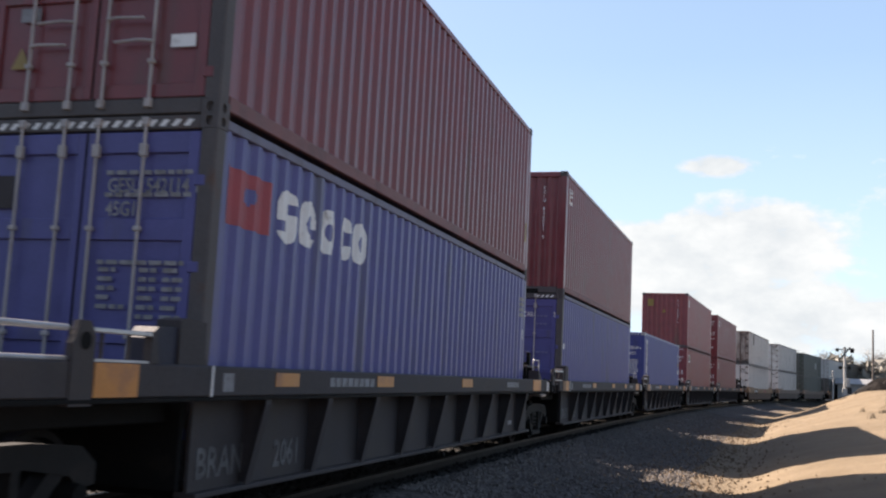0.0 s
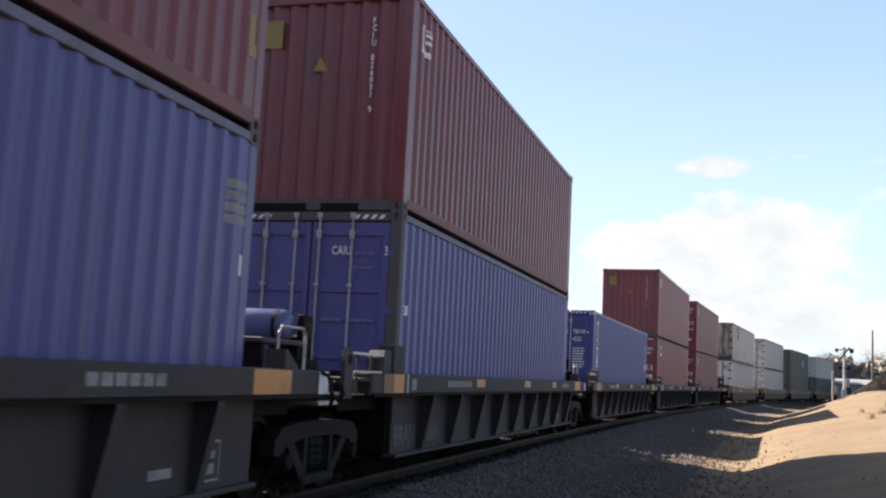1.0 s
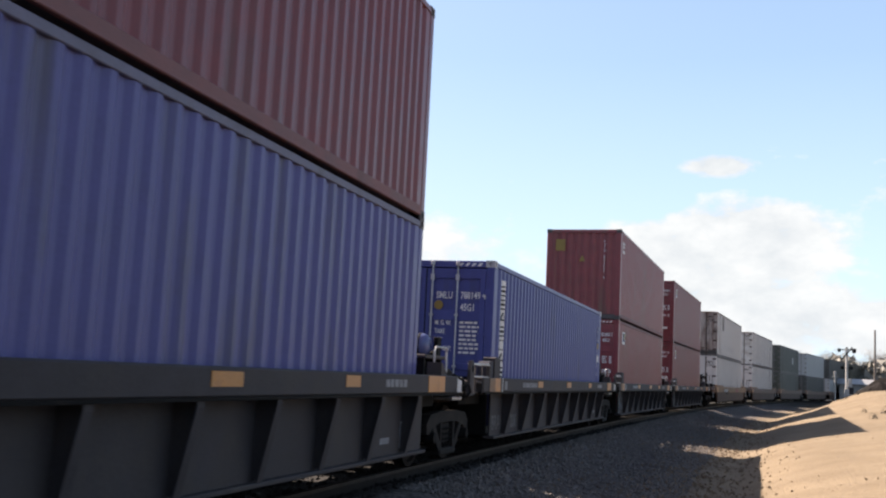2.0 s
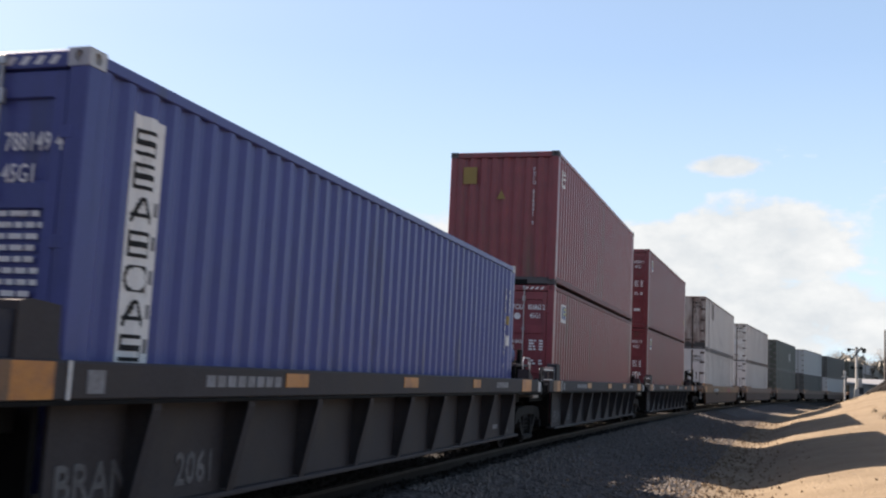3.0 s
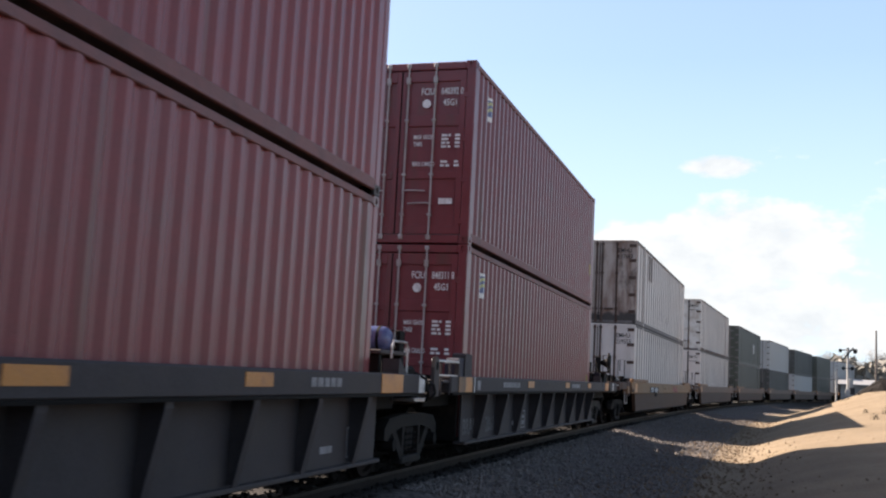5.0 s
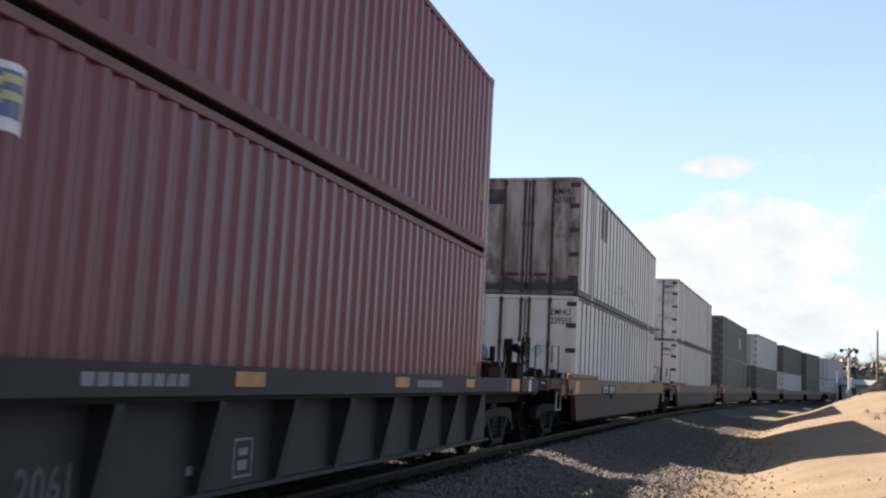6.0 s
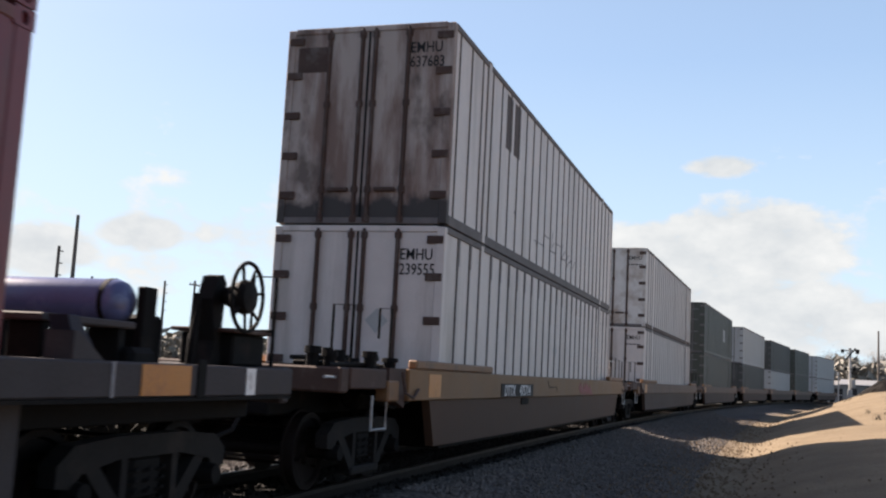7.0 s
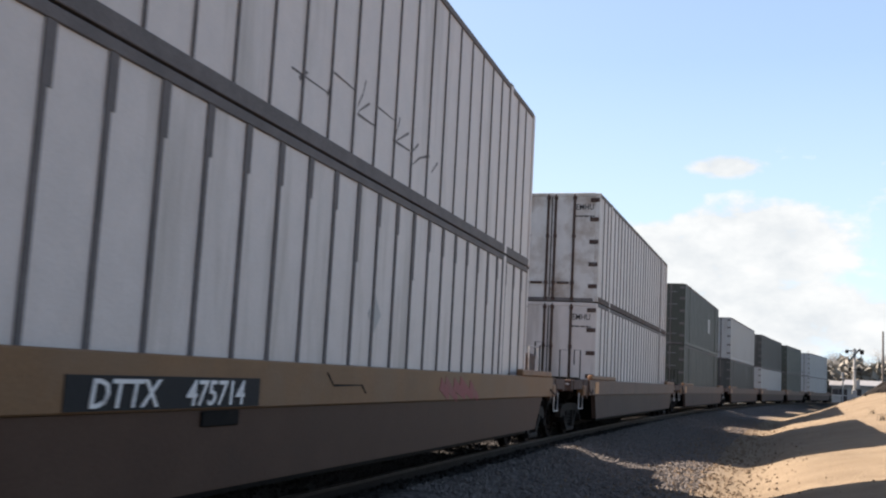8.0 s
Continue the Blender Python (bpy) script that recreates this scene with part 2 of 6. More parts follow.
# rail tones near black: shade under the train is put into them
M_RAIL = material("darkened_rusty_rail_steel", (0.016, 0.0125, 0.0115), 0.6, metal=0.3, vary=0.25, spec=0.08)
M_RAIL_TOP = material("shade_darkened_rail_head", (0.035, 0.031, 0.03), 0.5, metal=1.0, vary=0.1)
M_TIE = material("creosoted_timber", (0.03, 0.025, 0.022), 0.85, vary=0.3, grain=12, bump=0.5, stretch=(1, 8, 8), spec=0.08)
M_STONE = material("ballast_stone", (0.135, 0.121, 0.112), 0.85, vary=0.3, scale=9, grain=60, bump=0.4, spec=0.25)
# ballast stone with the shade under the train put into its colour
M_STONE_SHADED = material("shade_darkened_stone", (0.020, 0.018, 0.017), 0.8, vary=0.35, scale=9, grain=60, bump=0.4, spec=0.15)
M_WOOD = material("weathered_pole_timber", (0.12, 0.10, 0.085), 0.85, vary=0.25)
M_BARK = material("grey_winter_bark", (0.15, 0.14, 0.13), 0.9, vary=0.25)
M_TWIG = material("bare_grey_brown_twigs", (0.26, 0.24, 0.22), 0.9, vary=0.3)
M_SHRUB = material("dark_dry_scrub", (0.014, 0.012, 0.011), 0.9, vary=0.4, spec=0.08)
M_CLOD = material("tan_clod", (0.16, 0.115, 0.075), 0.9, vary=0.3, spec=0.25)
M_BROWN = material("rust_brown_rail_paint", (0.07, 0.042, 0.034), 0.7, vary=0.25, dirt=(0.14, 0.12, 0.11), dirt_amount=0.4, spec=0.25)
M_DULL_WALL = material("weathered_grey_cladding", (0.30, 0.29, 0.28), 0.7, vary=0.1)
M_LIGHT_WALL = material("pale_cladding", (0.62, 0.60, 0.56), 0.6, vary=0.06)
M_ROOF = material("pale_metal_roof", (0.22, 0.22, 0.22), 0.45, vary=0.06)


def stained_doors():
    """White doors gone brown: runs of rust down from the hinges and a sooty band along the bottom."""
    m = bpy.data.materials.new("soot_and_rust_stained_white_doors")
    m.use_nodes = True
    nt = m.node_tree
    N, L = nt.nodes.new, nt.links.new
    b = nt.nodes["Principled BSDF"]
    co, sep = N("ShaderNodeTexCoord"), N("ShaderNodeSeparateXYZ")
    L(co.outputs["Object"], sep.inputs[0])

    def noise_at(scale, stretch, detail=6):
        mp, n = N("ShaderNodeMapping"), N("ShaderNodeTexNoise")
        mp.inputs["Scale"].default_value = stretch
        n.inputs["Scale"].default_value, n.inputs["Detail"].default_value, n.inputs["Roughness"].default_value = scale, detail, 0.62
        L(co.outputs["Object"], mp.inputs["Vector"])
        L(mp.outputs[0], n.inputs["Vector"])
        return n.outputs["Fac"]

    def calc(op, x, y, clamp=False):
        k = N("ShaderNodeMath")
        k.operation, k.use_clamp = op, clamp
        for i, q in enumerate((x, y)):
            if isinstance(q, (int, float)):
                k.inputs[i].default_value = q
            else:
                L(q, k.inputs[i])
        return k.outputs[0]

    def blend(a, c, fac):
        x = N("ShaderNodeMix")
        x.data_type = "RGBA"
        for key, q in (("A", a), ("B", c)):
            if isinstance(q, tuple):
                x.inputs[key].default_value = (*q, 1)
            else:
                L(q, x.inputs[key])
        L(fac, x.inputs["Factor"])
        return x.outputs["Result"]

    runs = calc("MULTIPLY", calc("SUBTRACT", noise_at(2.3, (1, 1, 0.22)), 0.44), 6.0, True)
    soot = calc("MULTIPLY", calc("ADD", calc("SUBTRACT", noise_at(3.0, (1, 1, 0.8)), 0.5), calc("MULTIPLY", calc("SUBTRACT", 0.42, sep.outputs[2]), 1.6)), 4.5, True)
    blot = calc("MULTIPLY", calc("SUBTRACT", noise_at(1.7, (1, 1, 0.6)), 0.52), 7.0, True)
    col = blend((0.38, 0.315, 0.28), (0.19, 0.122, 0.098), runs)
    col = blend(col, (0.075, 0.05, 0.04), calc("MULTIPLY", blot, 0.8))
    col = blend(col, (0.045, 0.038, 0.036), soot)
    L(col, b.inputs["Base Color"])
    b.inputs["Roughness"].default_value = 0.7
    bp = N("ShaderNodeBump")
    bp.inputs["Strength"].default_value, bp.inputs["Distance"].default_value = 0.15, 0.01
    L(noise_at(45, (1, 1, 1)), bp.inputs["Height"])
    L(bp.outputs[0], b.inputs["Normal"])
    return m


M_WHITE_DIRTY = stained_doors()


def ground_material():
    """Grey ballast beside the track that turns into tan sandy soil on the bank."""
    m = bpy.data.materials.new("ballast_and_sandy_soil")
    m.use_nodes = True
    nt = m.node_tree
    N, L = nt.nodes.new, nt.links.new
    b = nt.nodes["Principled BSDF"]
    co = N("ShaderNodeTexCoord")
    at = N("ShaderNodeAttribute")
    at.attribute_name = "across"
    n1, n2, n3, vor = N("ShaderNodeTexNoise"), N("ShaderNodeTexNoise"), N("ShaderNodeTexNoise"), N("ShaderNodeTexVoronoi")
    for n, s, d in ((n1, 0.7, 6), (n2, 9.0, 6), (n3, 55.0, 3)):
        n.inputs["Scale"].default_value, n.inputs["Detail"].default_value = s, d
        L(co.outputs["Object"], n.inputs["Vector"])
    vor.inputs["Scale"].default_value = 17.0
    L(co.outputs["Object"], vor.inputs["Vector"])

    def mix(a, bcol, fac):
        x = N("ShaderNodeMix")
        x.data_type = "RGBA"
        for key, v in (("A", a), ("B", bcol)):
            if isinstance(v, tuple):
                x.inputs[key].default_value = (*v, 1)
            else:
                L(v, x.inputs[key])
        L(fac, x.inputs["Factor"])
        return x.outputs["Result"]

    def ramp(v, a, c):
        r = N("ShaderNodeMapRange")
        r.inputs["From Min"].default_value, r.inputs["From Max"].default_value = a, c
        L(v, r.inputs["Value"])
        return r.outputs[0]

    stones = mix((0.034, 0.030, 0.0285), (0.140, 0.124, 0.116), ramp(vor.outputs["Color"], 0.1, 0.9))
    sand = mix((0.146, 0.110, 0.071), (0.203, 0.157, 0.104), ramp(n1.outputs["Fac"], 0.3, 0.7))
    sand = mix(sand, (0.130, 0.098, 0.064), ramp(n2.outputs["Fac"], 0.56, 0.72))
    # how far the sand has come down over the stones
    add = N("ShaderNodeMath")
    add.operation = "MULTIPLY_ADD"
    add.inputs[1].default_value = 1.6
    L(n2.outputs["Fac"], add.inputs[0])
    L(at.outputs["Fac"], add.inputs[2])
    sep = ramp(add.outputs[0], 4.5, 5.6)
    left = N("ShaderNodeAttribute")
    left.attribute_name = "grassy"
    # shade is put into the grass tone to darken the view beneath the train
    shaded_grass = mix((0.008, 0.008, 0.005), (0.020, 0.017, 0.011), ramp(n2.outputs["Fac"], 0.3, 0.7))
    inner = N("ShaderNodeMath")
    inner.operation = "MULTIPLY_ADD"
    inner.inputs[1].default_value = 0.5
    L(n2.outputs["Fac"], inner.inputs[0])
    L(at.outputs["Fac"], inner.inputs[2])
    # near-black stones paint the shadow band under the train
    shade_stones = mix((0.012, 0.011, 0.0105), (0.036, 0.032, 0.029), ramp(vor.outputs["Color"], 0.1, 0.9))
    stones = mix(shade_stones, stones, ramp(inner.outputs[0], 1.4, 1.7))
    L(mix(mix(stones, sand, sep), shaded_grass, left.outputs["Fac"]), b.inputs["Base Color"])
    b.inputs["Roughness"].default_value = 0.95
    b.inputs["Specular IOR Level"].default_value = 0.2
    h = N("ShaderNodeMath")
    h.operation = "ADD"
    L(vor.outputs["Distance"], h.inputs[0])
    L(n3.outputs["Fac"], h.inputs[1])
    bp = N("ShaderNodeBump")
    bp.inputs["Strength"].default_value, bp.inputs["Distance"].default_value = 0.6, 0.03
    L(h.outputs[0], bp.inputs["Height"])
    L(bp.outputs[0], b.inputs["Normal"])
    return m


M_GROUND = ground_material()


# ---- mesh helpers ----
class Shape:
    """Vertices and faces gathered for one mesh."""

    def __init__(self):
        self.v, self.f = [], []

    def add(self, verts, faces):
        n = len(self.v)
        self.v += [tuple(p) for p in verts]
        self.f += [tuple(i + n for i in f) for f in faces]
        return self

    def box(self, x0, x1, y0, y1, z0, z1, c=0.0):
        """A box, with chamfered edges when c is given."""
        if not c:
            v = [(x, y, z) for z in (z0, z1) for y in (y0, y1) for x in (x0, x1)]
            return self.add(v, [(0, 2, 3, 1), (4, 5, 7, 6), (0, 1, 5, 4), (2, 6, 7, 3), (0, 4, 6, 2), (1, 3, 7, 5)])
        bm = bmesh.new()
        bmesh.ops.create_cube(bm, size=1)
        for p in bm.verts:
            p.co = ((x0 + x1) / 2 + p.co.x * (x1 - x0), (y0 + y1) / 2 + p.co.y * (y1 - y0), (z0 + z1) / 2 + p.co.z * (z1 - z0))
        bmesh.ops.bevel(bm, geom=bm.edges[:], offset=c, segments=1, affect="EDGES")
        bm.verts.index_update()
        self.add([p.co[:] for p in bm.verts], [[q.index for q in f.verts] for f in bm.faces])
        bm.free()
        return self

    def prism(self, outline, axis, a, b):
        """An outline of 2D points pulled from a to b along x, y or z."""
        def at(p, k):
            return {"x": (k, p[0], p[1]), "y": (p[0], k, p[1]), "z": (p[0], p[1], k)}[axis]
        n = len(outline)
        v = [at(p, a) for p in outline] + [at(p, b) for p in outline]
        f = [tuple(range(n)), tuple(range(2 * n - 1, n - 1, -1))] + [(i, (i + n), (i + 1) % n + n, (i + 1) % n) for i in range(n)]
        return self.add(v, f)

    def tube(self, points, r, n=8, closed=False):
        """A round bar along a line of points."""
        pts = [Vector(p) for p in points]
        rings = []
        up = Vector((0.13, 0.21, 0.97))
        for i, p in enumerate(pts):
            if closed:
                d = pts[(i + 1) % len(pts)] - pts[i - 1]
            else:
                d = pts[min(i + 1, len(pts) - 1)] - pts[max(i - 1, 0)]
            d.normalize()
            a = d.cross(up)
            if a.length < 0.1:
                a = d.cross(Vector((1, 0, 0)))
            a.normalize()
            b = d.cross(a)
            rr = r[i] if isinstance(r, (list, tuple)) else r
            rings.append([p + (a * math.cos(k * math.tau / n) + b * math.sin(k * math.tau / n)) * rr for k in range(n)])
        v = [q for ring in rings for q in ring]
        f = []
        m = len(rings)
        for i in range(m if closed else m - 1):
            j = (i + 1) % m
            f += [(i * n + k, i * n + (k + 1) % n, j * n + (k + 1) % n, j * n + k) for k in range(n)]
        if not closed:
            f += [tuple(range(n - 1, -1, -1)), tuple((m - 1) * n + k for k in range(n))]
        return self.add(v, f)

    def lathe(self, profile, axis, centre, n=24):
        """A profile of (along, radius) turned round an axis through centre."""
        c = Vector(centre)
        v, f = [], []
        for a, r in profile:
            for k in range(n):
                p, q = r * math.cos(k * math.tau / n), r * math.sin(k * math.tau / n)
                v.append(c + Vector({"x": (a, p, q), "y": (p, a, q), "z": (p, q, a)}[axis]))
        for i in range(len(profile) - 1):
            f += [(i * n + k, i * n + (k + 1) % n, (i + 1) * n + (k + 1) % n, (i + 1) * n + k) for k in range(n)]
        f += [tuple(range(n - 1, -1, -1)), tuple((len(profile) - 1) * n + k for k in range(n))]
        return self.add(v, f)

    def mesh(self, name, mat, smooth=False):
        me = bpy.data.meshes.new(name)
        me.from_pydata(self.v, [], self.f)
        if mat:
            me.materials.append(mat)
        bm = bmesh.new()
        bm.from_mesh(me)
        bmesh.ops.recalc_face_normals(bm, faces=bm.faces)
        bm.to_mesh(me)
        bm.free()
        if smooth:
            me.polygons.foreach_set("use_smooth", [True] * len(me.polygons))
            me.set_sharp_from_angle(angle=radians(35))
        return me


def part(name, shape, mat, parent, label="", smooth=False):
    """One mesh object under a thing or under a part."""
    me = shape if isinstance(shape, bpy.types.Mesh) else shape.mesh(name, mat, smooth)
    ob = new(name, me)
    ob.parent = parent
    return tagged(ob, label) if label else ob


def lettering(words, size, depth, origin, face, mat, parent, spread=1.0, name="lettering", label="", align="LEFT", lean=0.0, bold=0.011):
    """Words in the built-in font as a thin mesh; face 'end' is read from the near end, 'side' from the camera's side."""
    cu = bpy.data.curves.new("words", "FONT")
    cu.body, cu.size, cu.extrude, cu.resolution_u, cu.align_x = words, size, depth, 2, align
    cu.space_line = 1.05
    cu.shear, cu.offset = lean, bold * size
    tmp = new("words", cu)
    me = bpy.data.meshes.new_from_object(tmp.evaluated_get(bpy.context.evaluated_depsgraph_get()))
    bpy.data.objects.remove(tmp)
    o = Vector(origin)
    for v in me.vertices:
        x, y, z = v.co
        x *= spread
        v.co = o + (Vector((-z, -x, y)) if face == "end" else Vector((x, -z, y)))
    me.materials.clear()
    me.materials.append(mat)
    return part(name, me, mat, parent, label)


def turns(x0, x1, pitch, depth, first=0.10):
    """The outline of a corrugated sheet between x0 and x1: (along, inwards)."""
    pts = [(x0, 0.0), (x0 + first, 0.0)]
    n = max(1, round((x1 - x0 - 2 * first) / pitch))
    p = (x1 - x0 - 2 * first) / n
    x = x0 + first
    for _ in range(n):
        pts += [(x + 0.24 * p, depth), (x + 0.50 * p, depth), (x + 0.74 * p, 0.0), (x + p, 0.0)]
        x += p
    pts.append((x1, 0.0))
    return pts


def sheet_at(pts, x):
    for (a, d), (b, e) in zip(pts, pts[1:]):
        if a <= x <= b:
            return d + (e - d) * (x - a) / max(1e-9, b - a)
    return 0.0


def painted(name, pts, y, inside, x0, x1, z0, z1, mat, parent, side="side", step=0.025, label=""):
    """Paint on a corrugated sheet: a skin 3 mm proud that follows the sheet wherever inside(x, z) holds."""
    xs = sorted({round(x0 + i * step, 4) for i in range(int((x1 - x0) / step) + 2)} | {round(p[0], 4) for p in pts if x0 < p[0] < x1})
    zs = [z0 + i * step for i in range(int((z1 - z0) / step) + 2)]
    v, f, seen = [], [], {}

    def vert(i, j):
        if (i, j) not in seen:
            seen[i, j] = len(v)
            d = sheet_at(pts, xs[i])
            v.append((xs[i], y + d - 0.003, zs[j]) if side == "side" else (y + d - 0.003, -xs[i], zs[j]))
        return seen[i, j]
    for i in range(len(xs) - 1):
        for j in range(len(zs) - 1):
            if inside((xs[i] + xs[i + 1]) / 2, (zs[j] + zs[j + 1]) / 2):
                f.append((vert(i, j), vert(i + 1, j), vert(i + 1, j + 1), vert(i, j + 1)))
    s = Shape()
    s.v, s.f = v, f
    return part(name, s, mat, parent, label)


def thing(name, label, category, group="", kind=""):
    return tagged(new(name), label, category, group, kind)


# ---- the ground ----
PROFILE = [(-400, 0.5), (-40, -0.4), (-12, -0.75), (-4.5, -0.6), (-2.8, -0.45), (-1.75, -0.17), (-0.5, -0.16), (0.5, -0.16), (0.9, -0.15), (1.02, -0.10), (1.7, -0.11), (2.15, -0.24), (2.9, -0.39), (3.8, -0.40), (4.5, -0.43),
           (5.1, -0.45), (5.45, -0.38), (6.2, -0.10), (7.0, 0.09), (8.0, 0.28), (9.0, 0.40), (10.5, 0.53), (12.5, 0.58), (16, 0.5), (24, 0.1), (60, -0.3), (400, -0.3)]


def ground_height(s, u):
    lo, hi = 0, len(PROFILE) - 1
    while hi - lo > 1:
        mid = (lo + hi) // 2
        if PROFILE[mid][0] <= u:
            lo = mid
        else:
            hi = mid
    (a, p), (b, q) = PROFILE[lo], PROFILE[hi]
    k = min(1.0, max(0.0, (u - a) / (b - a)))
    z = p + (q - p) * k
    # the bank grows with the distance and then dies away
    if u > 5.4:
        grow = min(1.0, max(0.0, (s - 32) / 30)) * max(0.0, 1 - max(0.0, s - 105) / 60)
        k = min(1.0, max(0.0, (u - 6.4) / 5.0))
        z += 1.03 * grow * k * k * (3 - 2 * k) * max(0.0, 1 - max(0.0, u - 18) / 25)
        z -= 0.6 * min(1.0, max(0.0, s - 120) / 50) * min(1.0, (u - 5.4) / 3)
    if abs(u) < 60 and -30 < s < 220:
        amp = 0.018 if abs(u) < 1.8 else 0.05
        z += amp * noise.noise(Vector((s * 0.55, u * 0.55, 0.0))) + 0.02 * noise.noise(Vector((s * 2.1, u * 2.1, 4.0)))
    return z


def spread_lines(a, b, fine, far):
    out = [a + i * fine for i in range(int((b - a) / fine) + 1)]
    x, step = out[-1], fine
    while x < far:
        step *= 1.22
        x += step
        out.append(x)
    x, step = a, fine
    low = []
    while x > -far:
        step *= 1.22
        x -= step
        low.append(x)
    return low[::-1] + out


def build_ground():
    xs, ys = spread_lines(-9.0, 15.0, 0.2, 4000), spread_lines(4.0, 110.0, 0.42, 4000)
    v, across, grassy = [], [], []
    for y in ys:
        for x in xs:
            if abs(x) < 300 and -250 < y < 400:
                s, u = track_place(x, y)
            else:
                s, u = 500.0, 100.0 if x > 0 else -100.0
            z = ground_height(s, u)
            v.append((x, y, z))
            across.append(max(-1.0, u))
            grassy.append(min(1.0, max(0.0, (-u - 3.0) / 1.5, (s - 95) / 40)))
    n = len(xs)
    f = [(j * n + i, j * n + i + 1, (j + 1) * n + i + 1, (j + 1) * n + i) for j in range(len(ys) - 1) for i in range(n - 1)]
    me = bpy.data.meshes.new("ground")
    me.from_pydata(v, [], f)
    me.materials.append(M_GROUND)
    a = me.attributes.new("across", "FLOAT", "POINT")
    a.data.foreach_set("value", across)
    a = me.attributes.new("grassy", "FLOAT", "POINT")
    a.data.foreach_set("value", grassy)
    me.polygons.foreach_set("use_smooth", [True] * len(f))
    tagged(new("ground", me), "grey ballast shoulder, shallow ditch and sunlit tan sandy bank", "ground", kind="structure")


build_ground()


def build_track():
    track = thing("railway_track", "curved railway track with worn steel rails on timber sleepers", "track", kind="structure")
    line = [i * 1.5 for i in range(-30, 160)]
    head = [(-0.036, -0.04), (0.036, -0.04), (0.036, -0.004), (0.028, 0.0), (-0.028, 0.0), (-0.036, -0.004)]
    foot = [(-0.076, -0.172), (0.076, -0.172), (0.076, -0.158), (0.012, -0.145), (0.012, -0.05), (-0.012, -0.05), (-0.012, -0.145), (-0.076, -0.158)]
    for off in (-0.755, 0.755):
        for name, outline, mat in (("rail_head", head, M_RAIL_TOP), ("rail_web", foot, M_RAIL)):
            sh = Shape()
            n = len(outline)
            v = [on_track(s, off + p, q) for s in line for p, q in outline]
            f = [(i * n + k, i * n + (k + 1) % n, (i + 1) * n + (k + 1) % n, (i + 1) * n + k) for i in range(len(line) - 1) for k in range(n)]
            part(name, sh.add(v, f), mat, track)
    tie = Shape().box(-0.11, 0.11, -1.3, 1.3, -0.30, -0.172, 0.012).mesh("sleeper", M_TIE)
    for i in range(240):
        s = -8 + i * 0.53 + random.uniform(-0.03, 0.03)
        ob = part("sleeper", tie, M_TIE, track)
        p = on_track(s)
        ob.matrix_basis = pose(p.x, p.y, random.uniform(-0.006, 0.004), 0, 0, 90 - math.degrees(s * CURVE) + random.uniform(-1, 1))


build_track()


# ---- containers ----
def casting(x, y, z, sx, sy, sz):
    """A corner casting with its oval holes, as a block of thick plates; x, y, z is the outer corner, s* point inwards."""
    s = Shape()
    a, b, h = 0.178, 0.162, 0.118

    def plate(face):
        # a plate with an oval hole: outer rectangle to inner octagon, and the hole's walls
        w = a if face == "side" else b
        hole = [(w / 2 + 0.032 * cx, h / 2 + 0.040 * cz) for cx, cz in ((-1, -0.4), (-0.4, -1), (0.4, -1), (1, -0.4), (1, 0.4), (0.4, 1), (-0.4, 1), (-1, 0.4))]
        rim = [(0, h * 0.3), (w * 0.3, 0), (w * 0.7, 0), (w, h * 0.3), (w, h * 0.7), (w * 0.7, h), (w * 0.3, h), (0, h * 0.7)]
        corner = [(0, 0), (w, 0), (w, h), (0, h)]

        def at(p, d):
            if face == "side":
                return (x + sx * p[0], y + sy * d, z + sz * p[1])
            return (x + sx * d, y + sy * p[0], z + sz * p[1])
        v = [at(p, 0) for p in hole] + [at(p, 0.03) for p in hole] + [at(p, 0) for p in rim] + [at(p, 0) for p in corner]
        f = [(i, (i + 1) % 8, (i + 1) % 8 + 8, i + 8) for i in range(8)]
        f += [(i, (i + 1) % 8, (i + 1) % 8 + 16, i + 16) for i in range(8)]
        f += [(16, 17, 24), (18, 19, 25), (20, 21, 26), (22, 23, 27)]
        s.add(v, f)
    plate("side")
    plate("end")
    x2, y2, z2 = x + sx * a, y + sy * b, z + sz * h
    xs, ys, zs = sorted((x, x2)), sorted((y, y2)), sorted((z, z2))
    v = [(p, q, r) for r in zs for q in ys for p in xs]
    s.add(v, [(0, 2, 3, 1), (4, 5, 7, 6)])
    s.add([(x2, y, z), (x2, y2, z), (x2, y2, z2), (x2, y, z2)], [(0, 1, 2, 3)])
    s.add([(x, y2, z), (x2, y2, z), (x2, y2, z2), (x, y2, z2)], [(0, 1, 2, 3)])
    # a dark core behind the holes
    s.box(min(x + sx * 0.03, x2), max(x + sx * 0.03, x2), min(y + sy * 0.03, y2), max(y + sy * 0.03, y2), zs[0] + 0.006, zs[1] - 0.006)
    return s


